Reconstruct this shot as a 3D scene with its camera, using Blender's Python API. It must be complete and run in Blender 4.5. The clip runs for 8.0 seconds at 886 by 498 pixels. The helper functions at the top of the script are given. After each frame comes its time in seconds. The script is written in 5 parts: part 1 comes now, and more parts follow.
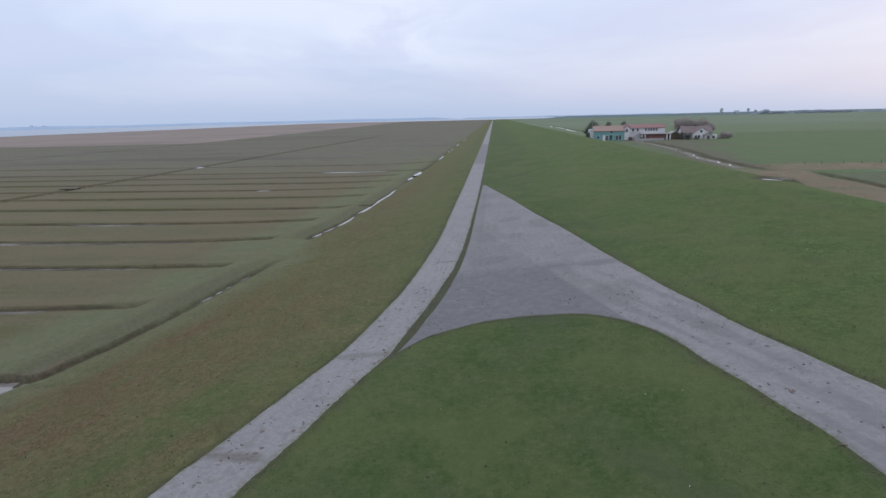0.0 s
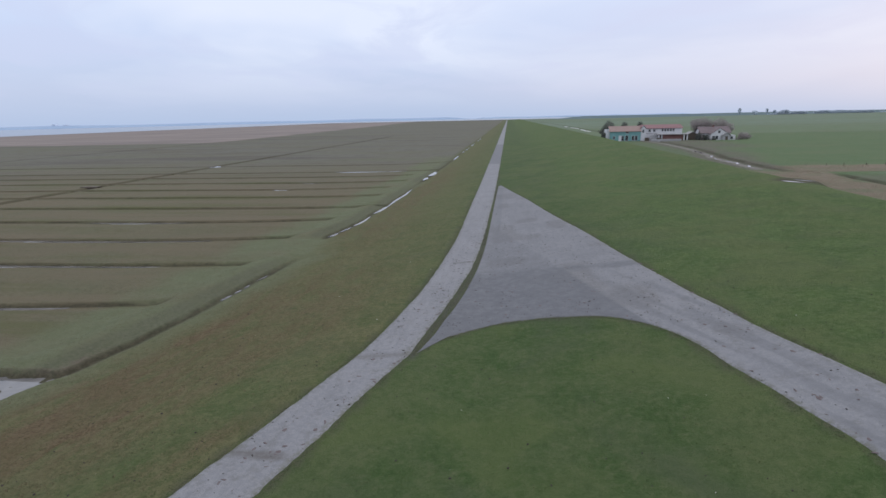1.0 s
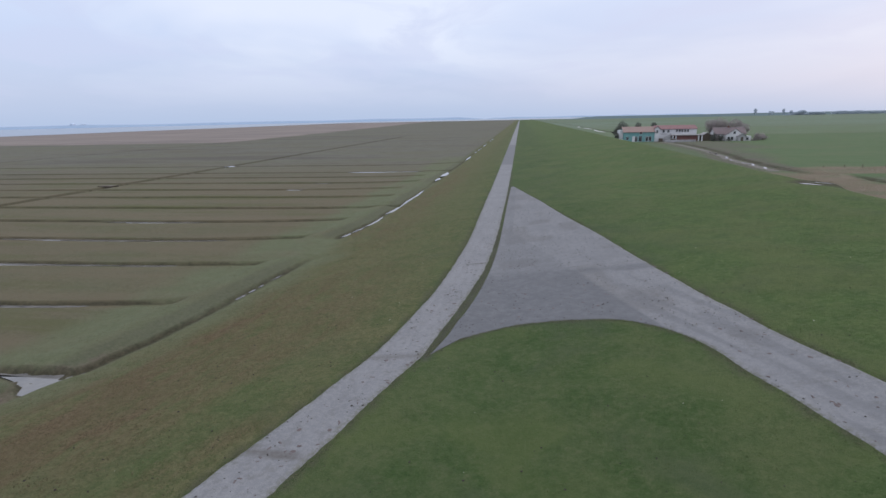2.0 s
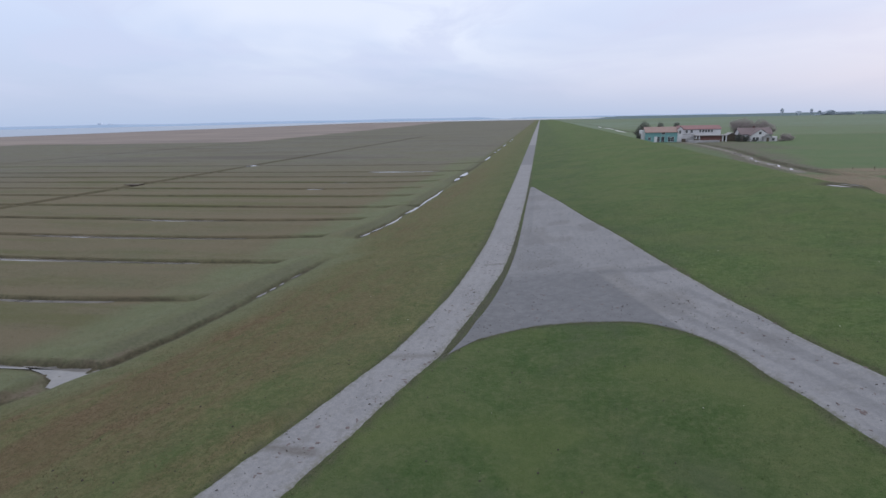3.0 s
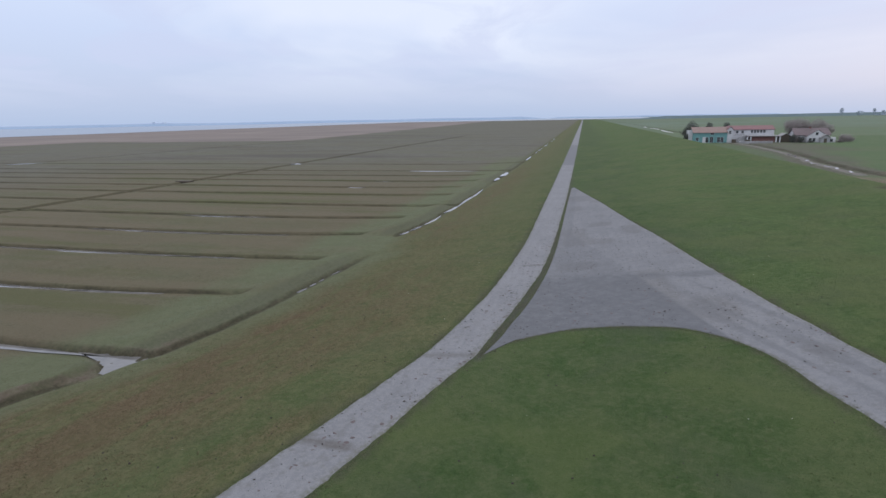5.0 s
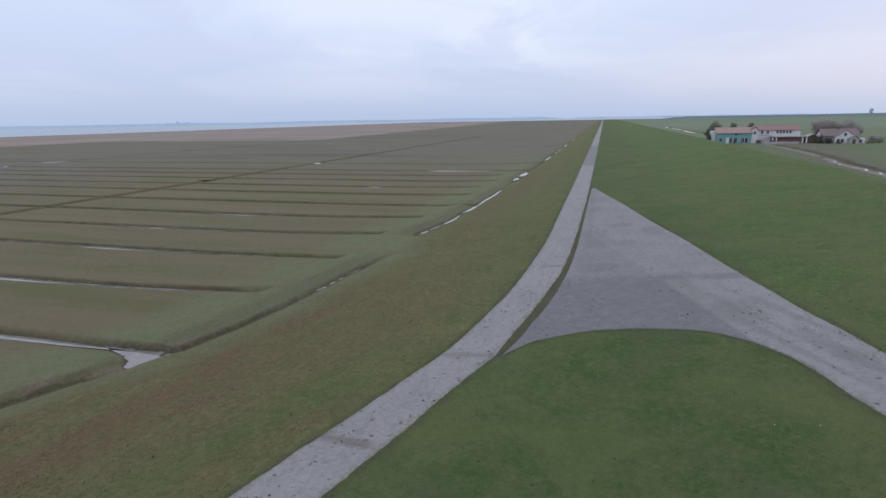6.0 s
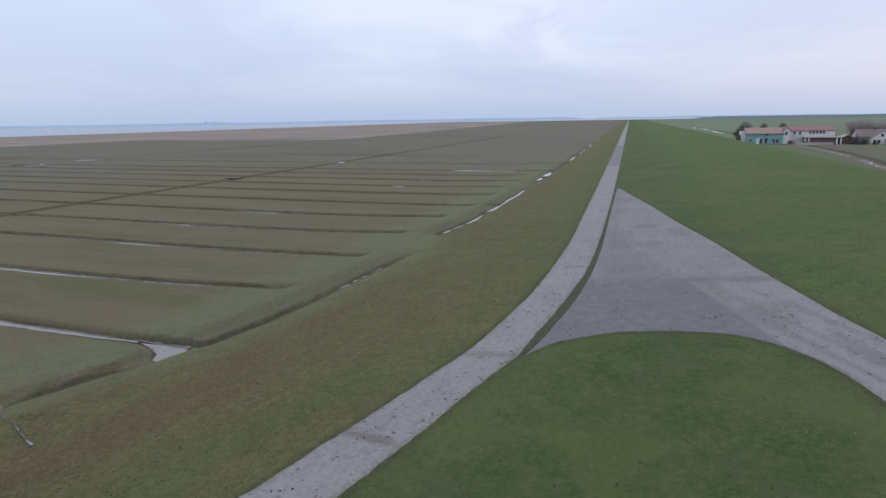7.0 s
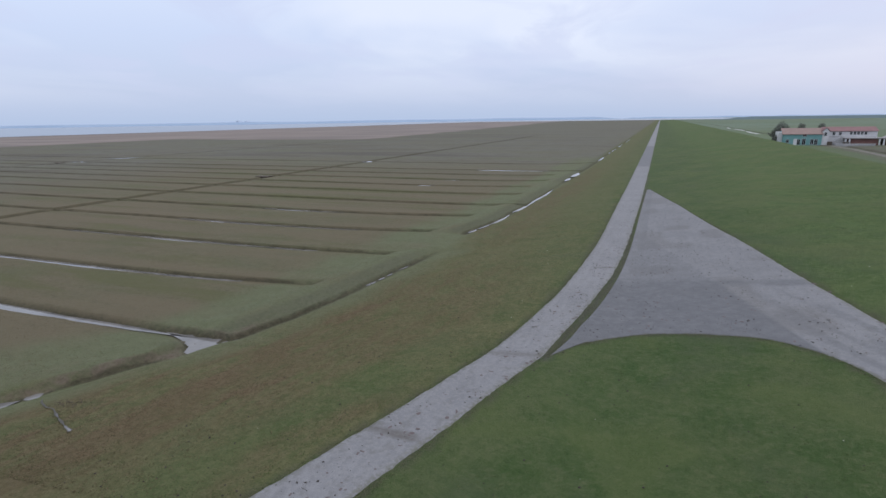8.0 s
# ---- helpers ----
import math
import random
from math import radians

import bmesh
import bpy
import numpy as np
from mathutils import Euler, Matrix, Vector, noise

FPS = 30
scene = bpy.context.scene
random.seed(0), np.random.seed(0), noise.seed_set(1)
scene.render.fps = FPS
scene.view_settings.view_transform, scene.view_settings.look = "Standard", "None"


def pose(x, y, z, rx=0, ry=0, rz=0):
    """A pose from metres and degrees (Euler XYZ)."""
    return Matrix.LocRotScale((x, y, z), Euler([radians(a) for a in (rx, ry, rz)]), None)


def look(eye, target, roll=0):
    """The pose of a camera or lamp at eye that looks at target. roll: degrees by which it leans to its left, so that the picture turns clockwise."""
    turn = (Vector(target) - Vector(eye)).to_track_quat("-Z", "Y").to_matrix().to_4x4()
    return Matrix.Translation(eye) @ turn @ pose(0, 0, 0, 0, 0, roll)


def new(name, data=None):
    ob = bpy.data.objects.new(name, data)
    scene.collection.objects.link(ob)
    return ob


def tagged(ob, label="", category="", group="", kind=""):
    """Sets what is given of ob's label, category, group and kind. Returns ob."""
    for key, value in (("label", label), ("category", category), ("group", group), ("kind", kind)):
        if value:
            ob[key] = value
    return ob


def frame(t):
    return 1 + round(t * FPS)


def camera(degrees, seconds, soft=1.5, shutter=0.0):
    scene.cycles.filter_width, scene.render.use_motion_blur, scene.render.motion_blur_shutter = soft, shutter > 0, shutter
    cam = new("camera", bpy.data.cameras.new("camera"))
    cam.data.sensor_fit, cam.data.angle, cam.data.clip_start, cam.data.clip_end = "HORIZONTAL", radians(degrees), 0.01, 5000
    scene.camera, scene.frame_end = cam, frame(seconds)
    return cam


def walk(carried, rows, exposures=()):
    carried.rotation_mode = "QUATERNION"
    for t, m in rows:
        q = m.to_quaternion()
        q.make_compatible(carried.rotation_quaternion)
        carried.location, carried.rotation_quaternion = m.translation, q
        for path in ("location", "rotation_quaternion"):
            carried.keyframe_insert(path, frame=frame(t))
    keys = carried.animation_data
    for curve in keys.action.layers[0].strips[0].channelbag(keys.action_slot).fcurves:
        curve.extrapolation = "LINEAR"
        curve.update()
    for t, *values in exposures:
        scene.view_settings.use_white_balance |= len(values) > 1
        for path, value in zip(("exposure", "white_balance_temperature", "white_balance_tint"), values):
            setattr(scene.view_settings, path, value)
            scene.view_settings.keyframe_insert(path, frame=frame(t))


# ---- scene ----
cam = camera(79.16, 8.0, 1.5)

# seconds, x, y, z, yaw, pitch, roll
PATH = [
    (0.0, 0.006, 0.002, 12.503, 5.258, -13.754, 1.343),
    (0.5, -0.139, -0.044, 12.560, 6.012, -13.750, 1.320),
    (1.0, -0.309, -0.045, 12.565, 6.727, -13.730, 1.260),
    (1.5, -0.404, -0.062, 12.622, 7.421, -13.715, 1.205),
    (2.8, -0.415, -0.150, 12.695, 9.420, -13.676, 1.155),
    (3.0, -0.402, -0.158, 12.706, 10.038, -13.674, 1.140),
    (3.5, -0.345, -0.170, 12.755, 11.667, -13.666, 1.085),
    (3.7, -0.325, -0.165, 12.756, 12.070, -13.666, 1.080),
    (4.0, -0.305, -0.152, 12.754, 12.660, -13.668, 1.075),
    (4.5, -0.330, -0.125, 12.715, 13.474, -13.656, 1.070),
    (6.0, -0.461, -0.099, 12.647, 16.284, -13.604, 0.989),
    (6.5, -0.540, -0.090, 12.614, 17.413, -13.590, 0.945),
    (7.0, -0.535, -0.102, 12.583, 18.714, -13.575, 0.920),
    (7.5, -0.544, -0.119, 12.541, 20.109, -13.553, 0.870),
    (8.0, -0.544, -0.140, 12.507, 21.570, -13.544, 0.840),
]
walk(cam, [(t, pose(x, y, z, 90 + p, r, a)) for t, x, y, z, a, p, r in PATH], [(0.0, 0.0), (8.0, 0.0)])


# ---------------------------------------------------------------- light
def node(nt, kind, **inputs):
    n = nt.nodes.new(kind)
    for k, v in inputs.items():
        n.inputs[k.replace("_", " ")].default_value = v
    return n


def math_node(nt, op, a, b=None, clamp=False):
    n = nt.nodes.new("ShaderNodeMath")
    n.operation, n.use_clamp = op, clamp
    for i, v in enumerate((a, b)):
        if v is None:
            continue
        if isinstance(v, (int, float)):
            n.inputs[i].default_value = v
        else:
            nt.links.new(v, n.inputs[i])
    return n.outputs[0]


def ramp(nt, value, stops):
    """A smooth value from a list of (position, value)."""
    n = nt.nodes.new("ShaderNodeValToRGB")
    e = n.color_ramp.elements
    while len(e) < len(stops):
        e.new(0.5)
    for el, (p, c) in zip(e, stops):
        el.position = p
        el.color = (c, c, c, 1) if isinstance(c, (int, float)) else (*c, 1)
    nt.links.new(value, n.inputs[0])
    return n.outputs[0]


def mix(nt, fac, a, b):
    n = nt.nodes.new("ShaderNodeMix")
    n.data_type = "RGBA"
    for sock, v in ((n.inputs[0], fac), (n.inputs[6], a), (n.inputs[7], b)):
        if isinstance(v, (int, float)):
            sock.default_value = v
        elif isinstance(v, tuple):
            sock.default_value = (*v, 1)
        else:
            nt.links.new(v, sock)
    return n.outputs[2]


def noise_of(nt, vec, scale, detail=4.0, rough=0.55, distortion=0.0):
    n = node(nt, "ShaderNodeTexNoise", Scale=scale, Detail=detail, Roughness=rough, Distortion=distortion)
    nt.links.new(vec, n.inputs["Vector"])
    return n.outputs[0]


def scaled(nt, vec, s, shift=(0, 0, 0)):
    n = nt.nodes.new("ShaderNodeMapping")
    n.inputs["Scale"].default_value = s
    n.inputs["Location"].default_value = shift
    nt.links.new(vec, n.inputs[0])
    return n.outputs[0]


SUN_AZ, SUN_EL = radians(62), radians(9)      # clockwise from the dike's line, above the horizon

world = bpy.data.worlds.new("overcast_dusk")
scene.world = world
world.use_nodes = True
wt = world.node_tree
wt.nodes.clear()
sky = wt.nodes.new("ShaderNodeTexSky")
sky.sky_type = "NISHITA"
sky.sun_disc = False
sky.sun_elevation, sky.sun_rotation = SUN_EL, SUN_AZ
sky.air_density, sky.dust_density = 1.0, 2.0
sky_dim = wt.nodes.new("ShaderNodeVectorMath")
sky_dim.operation = "SCALE"
sky_dim.inputs["Scale"].default_value = 0.10
wt.links.new(sky.outputs[0], sky_dim.inputs[0])
tc = wt.nodes.new("ShaderNodeTexCoord")
sep = wt.nodes.new("ShaderNodeSeparateXYZ")
wt.links.new(tc.outputs["Generated"], sep.inputs[0])
up = math_node(wt, "MAXIMUM", sep.outputs[2], 0.0)
# the cloud deck seen in perspective: direction divided by height
den = math_node(wt, "ADD", up, 0.16)
comb = wt.nodes.new("ShaderNodeCombineXYZ")
wt.links.new(math_node(wt, "DIVIDE", sep.outputs[0], den), comb.inputs[0])
wt.links.new(math_node(wt, "DIVIDE", sep.outputs[1], den), comb.inputs[1])
deck = comb.outputs[0]
c_big = noise_of(wt, scaled(wt, deck, (0.70, 0.50, 1), (3.1, 0.7, 0)), 0.8, 4, 0.5, 0.4)
c_wisp = noise_of(wt, scaled(wt, deck, (0.95, 0.80, 1), (7.0, 2.2, 0)), 1.5, 5, 0.55, 0.7)
low = ramp(wt, up, [(0.0, (0.455, 0.560, 0.770)), (0.05, (0.520, 0.600, 0.805)), (0.14, (0.575, 0.665, 0.89)), (0.32, (0.74, 0.82, 1.0)), (1.0, (1.0, 1.0, 1.0))])
bright = mix(wt, math_node(wt, "MULTIPLY", ramp(wt, c_big, [(0.43, 0.0), (0.58, 1.0)]), ramp(wt, up, [(0.02, 0.0), (0.13, 0.85)])), low, (0.755, 0.81, 0.965))
wisp = mix(wt, math_node(wt, "MULTIPLY", ramp(wt, c_wisp, [(0.47, 0.0), (0.62, 1.0)]), ramp(wt, up, [(0.01, 0.0), (0.10, 0.6)])), bright, (0.58, 0.64, 0.86))
# a faint rose tint low in the sky towards the sun
az = wt.nodes.new("ShaderNodeVectorMath")
az.operation = "DOT_PRODUCT"
wt.links.new(tc.outputs["Generated"], az.inputs[0])
az.inputs[1].default_value = (math.sin(SUN_AZ), math.cos(SUN_AZ), 0.0)
rose = math_node(wt, "MULTIPLY", ramp(wt, az.outputs["Value"], [(0.35, 0.0), (0.95, 0.85)]), ramp(wt, up, [(0.0, 0.15), (0.05, 0.8), (0.12, 0.7), (0.35, 0.0)]))
pink = mix(wt, rose, wisp, (0.665, 0.640, 0.790))
both = mix(wt, 0.12, pink, sky_dim.outputs[0])
# an overcast sky is brighter overhead than at the horizon
lift = wt.nodes.new("ShaderNodeVectorMath")
lift.operation = "SCALE"
wt.links.new(both, lift.inputs[0])
wt.links.new(ramp(wt, up, [(0.0, 0.50), (0.30, 0.52), (1.0, 0.95)]), lift.inputs["Scale"])
bg = node(wt, "ShaderNodeBackground", Strength=2.28)
wt.links.new(lift.outputs[0], bg.inputs[0])
wo = wt.nodes.new("ShaderNodeOutputWorld")
wt.links.new(bg.outputs[0], wo.inputs[0])

sun = new("sun", bpy.data.lights.new("sun", "SUN"))
sun.data.energy, sun.data.angle, sun.data.color = 0.42, radians(30), (1.0, 0.93, 0.88)
far = Vector((math.sin(SUN_AZ), math.cos(SUN_AZ), math.tan(radians(24))))
sun.matrix_world = look(far * 60, (0, 0, 0))


# ---------------------------------------------------------------- materials
def material(name, build, rough=0.9, spec=0.25, metal=0.0):
    m = bpy.data.materials.new(name)
    m.use_nodes = True
    nt = m.node_tree
    b = nt.nodes["Principled BSDF"]
    b.inputs["Roughness"].default_value = rough
    b.inputs["Specular IOR Level"].default_value = spec
    b.inputs["Metallic"].default_value = metal
    pos = nt.nodes.new("ShaderNodeNewGeometry").outputs["Position"]
    col = build(nt, b, pos)
    if isinstance(col, tuple):
        b.inputs["Base Color"].default_value = (*col, 1)
    else:
        nt.links.new(col, b.inputs["Base Color"])
    return m


def bump(nt, b, height, strength, dist):
    n = node(nt, "ShaderNodeBump", Strength=strength, Distance=dist)
    nt.links.new(height, n.inputs["Height"])
    nt.links.new(n.outputs[0], b.inputs["Normal"])


def attr(nt, name):
    n = nt.nodes.new("ShaderNodeAttribute")
    n.attribute_name = name
    return n.outputs["Fac"]


def mottled(c1, c2, scale=2.0, fine=14.0, lift_=0.3, dist=0.01):
    """Two tones mixed by noise at two scales, with a little relief."""
    def build(nt, b, pos):
        n1, n2 = noise_of(nt, pos, scale, 4), noise_of(nt, pos, fine, 3)
        f = math_node(nt, "ADD", math_node(nt, "MULTIPLY", n1, 0.65), math_node(nt, "MULTIPLY", n2, 0.35))
        bump(nt, b, n2, lift_, dist)
        return mix(nt, ramp(nt, f, [(0.35, 0.0), (0.65, 1.0)]), c1, c2)
    return build


def ground_build(nt, b, pos):
    n_land = noise_of(nt, pos, 0.035, 3)
    n_big = noise_of(nt, pos, 0.16, 5, 0.62)
    n_mid = noise_of(nt, scaled(nt, pos, (1, 1, 1), (40, 9, 0)), 0.75, 6, 0.72)
    n_small = noise_of(nt, pos, 3.2, 6, 0.78)
    n_fine = noise_of(nt, pos, 13.0, 5, 0.8)
    n_along = noise_of(nt, scaled(nt, pos, (1.0, 0.16, 1), (5, 5, 0)), 0.30, 5, 0.66)
    n_stripe = noise_of(nt, scaled(nt, pos, (2.6, 0.35, 1), (15, 3, 0)), 0.55, 6, 0.75)
    # grazed turf of the dike
    turf = mix(nt, ramp(nt, n_mid, [(0.41, 0.0), (0.58, 1.0)]), (0.035, 0.063, 0.019), (0.054, 0.077, 0.030))
    turf = mix(nt, ramp(nt, n_big, [(0.45, 0.0), (0.60, 0.85)]), turf, (0.062, 0.081, 0.033))
    turf = mix(nt, ramp(nt, n_small, [(0.50, 0.0), (0.62, 0.45)]), turf, (0.088, 0.097, 0.049))
    turf = mix(nt, ramp(nt, n_small, [(0.37, 0.38), (0.49, 0.0)]), turf, (0.023, 0.043, 0.014))
    turf = mix(nt, ramp(nt, n_fine, [(0.51, 0.0), (0.62, 0.20)]), turf, (0.099, 0.110, 0.054))
    turf = mix(nt, ramp(nt, n_fine, [(0.38, 0.20), (0.49, 0.0)]), turf, (0.020, 0.033, 0.011))
    n_blot = noise_of(nt, scaled(nt, pos, (1, 1, 1), (17, 23, 0)), 0.22, 3, 0.5, 0.6)
    turf = mix(nt, ramp(nt, n_blot, [(0.54, 0.0), (0.68, 0.55)]), turf, (0.049, 0.064, 0.034))
    turf = mix(nt, ramp(nt, n_blot, [(0.32, 0.50), (0.45, 0.0)]), turf, (0.072, 0.092, 0.034))
    fresh = mix(nt, ramp(nt, n_small, [(0.42, 0.0), (0.60, 1.0)]), (0.049, 0.081, 0.023), (0.080, 0.112, 0.041))
    fresh = mix(nt, ramp(nt, n_big, [(0.42, 0.0), (0.58, 0.75)]), fresh, (0.079, 0.095, 0.038))
    fresh = mix(nt, ramp(nt, n_fine, [(0.40, 0.5), (0.49, 0.0)]), fresh, (0.034, 0.058, 0.017))
    turf = mix(nt, math_node(nt, "MULTIPLY", attr(nt, "fresh"), ramp(nt, n_mid, [(0.38, 0.35), (0.58, 0.9)])), turf, fresh)
    # outer slope: turf with brown, salt-burnt patches drawn out along the dike
    burnt = mix(nt, ramp(nt, n_small, [(0.42, 0.0), (0.58, 1.0)]), (0.076, 0.051, 0.028), (0.109, 0.082, 0.049))
    burnt = mix(nt, ramp(nt, n_fine, [(0.39, 0.65), (0.49, 0.0)]), burnt, (0.032, 0.030, 0.014))
    burnt = mix(nt, ramp(nt, n_fine, [(0.52, 0.0), (0.62, 0.6)]), burnt, (0.135, 0.107, 0.070))
    burnt = mix(nt, ramp(nt, n_big, [(0.46, 0.0), (0.60, 0.6)]), burnt, (0.077, 0.069, 0.034))
    streak = math_node(nt, "ADD", math_node(nt, "MULTIPLY", n_along, 0.45), math_node(nt, "ADD", math_node(nt, "MULTIPLY", n_mid, 0.2), math_node(nt, "MULTIPLY", n_stripe, 0.35)))
    olive = mix(nt, ramp(nt, n_small, [(0.40, 0.0), (0.60, 1.0)]), (0.081, 0.080, 0.037), (0.116, 0.108, 0.056))
    olive = mix(nt, ramp(nt, n_fine, [(0.38, 0.55), (0.49, 0.0)]), olive, (0.029, 0.034, 0.013))
    olive_f = math_node(nt, "MULTIPLY", attr(nt, "slope"), ramp(nt, n_mid, [(0.36, 0.55), (0.58, 0.95)]))
    col = mix(nt, olive_f, turf, olive)
    burnt_f = math_node(nt, "MULTIPLY", attr(nt, "burnt"), ramp(nt, streak, [(0.44, 0.12), (0.54, 0.95)]))
    col = mix(nt, burnt_f, col, burnt)
    # salt marsh
    marsh = mix(nt, ramp(nt, n_mid, [(0.35, 0.0), (0.66, 1.0)]), (0.087, 0.078, 0.046), (0.110, 0.099, 0.062))
    marsh = mix(nt, ramp(nt, n_big, [(0.42, 0.0), (0.66, 0.7)]), marsh, (0.081, 0.086, 0.049))
    marsh = mix(nt, ramp(nt, n_land, [(0.42, 0.0), (0.64, 0.6)]), marsh, (0.107, 0.085, 0.059))
    marsh = mix(nt, ramp(nt, n_small, [(0.38, 0.6), (0.49, 0.0)]), marsh, (0.047, 0.046, 0.028))
    marsh = mix(nt, ramp(nt, n_fine, [(0.52, 0.0), (0.62, 0.5)]), marsh, (0.142, 0.130, 0.095))
    n_bed = noise_of(nt, scaled(nt, pos, (0.07, 0.55, 1), (2, 8, 0)), 0.35, 5, 0.68)
    marsh = mix(nt, ramp(nt, n_bed, [(0.46, 0.0), (0.58, 0.75)]), marsh, (0.109, 0.092, 0.061))
    marsh = mix(nt, ramp(nt, n_bed, [(0.36, 0.75), (0.46, 0.0)]), marsh, (0.078, 0.080, 0.038))
    # distant marsh: streaky growth over a greyer base that has haze painted in
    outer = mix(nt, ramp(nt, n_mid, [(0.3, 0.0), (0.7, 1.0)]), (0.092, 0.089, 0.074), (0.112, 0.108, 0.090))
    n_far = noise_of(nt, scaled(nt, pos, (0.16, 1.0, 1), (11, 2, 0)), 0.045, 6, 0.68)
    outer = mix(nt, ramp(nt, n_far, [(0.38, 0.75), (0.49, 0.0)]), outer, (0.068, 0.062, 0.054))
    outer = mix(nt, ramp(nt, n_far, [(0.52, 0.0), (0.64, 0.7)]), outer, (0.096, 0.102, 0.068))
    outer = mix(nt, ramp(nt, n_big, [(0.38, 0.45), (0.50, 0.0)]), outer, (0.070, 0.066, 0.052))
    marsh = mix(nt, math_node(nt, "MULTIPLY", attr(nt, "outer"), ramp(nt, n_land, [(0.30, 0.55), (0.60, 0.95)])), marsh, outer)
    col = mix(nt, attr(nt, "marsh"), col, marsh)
    # greener, greyish turf on the banks beside the ditch
    bank = mix(nt, ramp(nt, n_mid, [(0.3, 0.0), (0.7, 1.0)]), (0.083, 0.093, 0.050), (0.105, 0.114, 0.067))
    bank = mix(nt, ramp(nt, n_fine, [(0.50, 0.0), (0.62, 0.6)]), bank, (0.132, 0.138, 0.094))
    bank = mix(nt, ramp(nt, n_small, [(0.38, 0.35), (0.49, 0.0)]), bank, (0.050, 0.060, 0.032))
    col = mix(nt, math_node(nt, "MULTIPLY", attr(nt, "bank"), ramp(nt, n_big, [(0.32, 0.45), (0.55, 1.0)])), col, bank)
    # dull grey-olive face of the ditch bank
    face = mix(nt, ramp(nt, n_small, [(0.38, 0.0), (0.62, 1.0)]), (0.070, 0.074, 0.047), (0.092, 0.094, 0.063))
    col = mix(nt, math_node(nt, "MULTIPLY", attr(nt, "face"), ramp(nt, n_mid, [(0.30, 0.55), (0.60, 0.95)])), col, face)
    # raw reddish clay on the cut bank
    clay = mix(nt, ramp(nt, n_small, [(0.38, 0.0), (0.62, 1.0)]), (0.082, 0.063, 0.047), (0.135, 0.107, 0.088))
    col = mix(nt, math_node(nt, "MULTIPLY", attr(nt, "clay"), ramp(nt, n_mid, [(0.38, 0.10), (0.62, 0.90)])), col, clay)
    # far flats of dead reed and sea grass
    flats = mix(nt, ramp(nt, noise_of(nt, scaled(nt, pos, (1, 0.3, 1)), 0.02, 4), [(0.35, 0.0), (0.65, 1.0)]), (0.150, 0.127, 0.116), (0.192, 0.160, 0.144))
    n_strip = noise_of(nt, scaled(nt, pos, (0.10, 0.9, 1), (3, 1, 0)), 0.035, 5, 0.65)
    flats = mix(nt, ramp(nt, n_strip, [(0.38, 0.6), (0.50, 0.0)]), flats, (0.112, 0.102, 0.098))
    flats = mix(nt, ramp(nt, n_strip, [(0.54, 0.0), (0.64, 0.5)]), flats, (0.225, 0.195, 0.180))
    col = mix(nt, attr(nt, "flats"), col, flats)
    # meadows behind the dike; farther belts painted paler and bluer as distance haze
    parcel = nt.nodes.new("ShaderNodeTexVoronoi")
    parcel.inputs["Scale"].default_value = 0.006
    nt.links.new(scaled(nt, pos, (0.55, 1.7, 0)), parcel.inputs["Vector"])
    pc = nt.nodes.new("ShaderNodeSeparateColor")
    nt.links.new(parcel.outputs["Color"], pc.inputs[0])
    meadow = ramp(nt, attr(nt, "field_haze"), [(0.0, (0.064, 0.100, 0.046)), (0.5, (0.094, 0.127, 0.080)), (1.0, (0.112, 0.149, 0.119))])
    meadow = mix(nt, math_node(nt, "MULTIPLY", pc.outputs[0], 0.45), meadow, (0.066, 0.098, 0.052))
    meadow = mix(nt, math_node(nt, "MULTIPLY", pc.outputs[1], math_node(nt, "MULTIPLY", attr(nt, "field_haze"), 0.45)), meadow, (0.112, 0.132, 0.098))
    meadow = mix(nt, ramp(nt, n_big, [(0.42, 0.0), (0.72, 0.6)]), meadow, (0.087, 0.109, 0.053))
    meadow = mix(nt, ramp(nt, n_land, [(0.55, 0.0), (0.70, 0.45)]), meadow, (0.100, 0.096, 0.060))
    n_graze = noise_of(nt, scaled(nt, pos, (0.35, 1, 1), (7, 31, 0)), 0.11, 5, 0.7)
    meadow = mix(nt, ramp(nt, n_graze, [(0.48, 0.0), (0.62, 0.55)]), meadow, (0.086, 0.102, 0.052))
    meadow = mix(nt, ramp(nt, n_graze, [(0.36, 0.5), (0.46, 0.0)]), meadow, (0.058, 0.088, 0.036))
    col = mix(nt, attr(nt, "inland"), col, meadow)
    reed = mix(nt, ramp(nt, n_mid, [(0.35, 0.0), (0.65, 1.0)]), (0.130, 0.103, 0.077), (0.160, 0.128, 0.098))
    reed = mix(nt, ramp(nt, n_big, [(0.46, 0.0), (0.60, 0.7)]), reed, (0.118, 0.112, 0.072))
    col = mix(nt, math_node(nt, "MULTIPLY", attr(nt, "reed"), ramp(nt, n_big, [(0.36, 0.65), (0.50, 1.0)])), col, reed)
    # poached wet track and yard behind the dike
    poached = mix(nt, ramp(nt, n_mid, [(0.36, 0.0), (0.62, 1.0)]), (0.060, 0.056, 0.042), (0.108, 0.098, 0.080))
    col = mix(nt, math_node(nt, "MULTIPLY", attr(nt, "track"), ramp(nt, n_big, [(0.32, 0.45), (0.54, 0.92)])), col, poached)
    # narrow strip of dead grass and silt between road and apron
    silt = mix(nt, ramp(nt, n_small, [(0.40, 0.0), (0.60, 1.0)]), (0.050, 0.052, 0.042), (0.072, 0.072, 0.058))
    col = mix(nt, math_node(nt, "MULTIPLY", attr(nt, "strip"), ramp(nt, n_small, [(0.30, 0.75), (0.55, 1.0)])), col, silt)
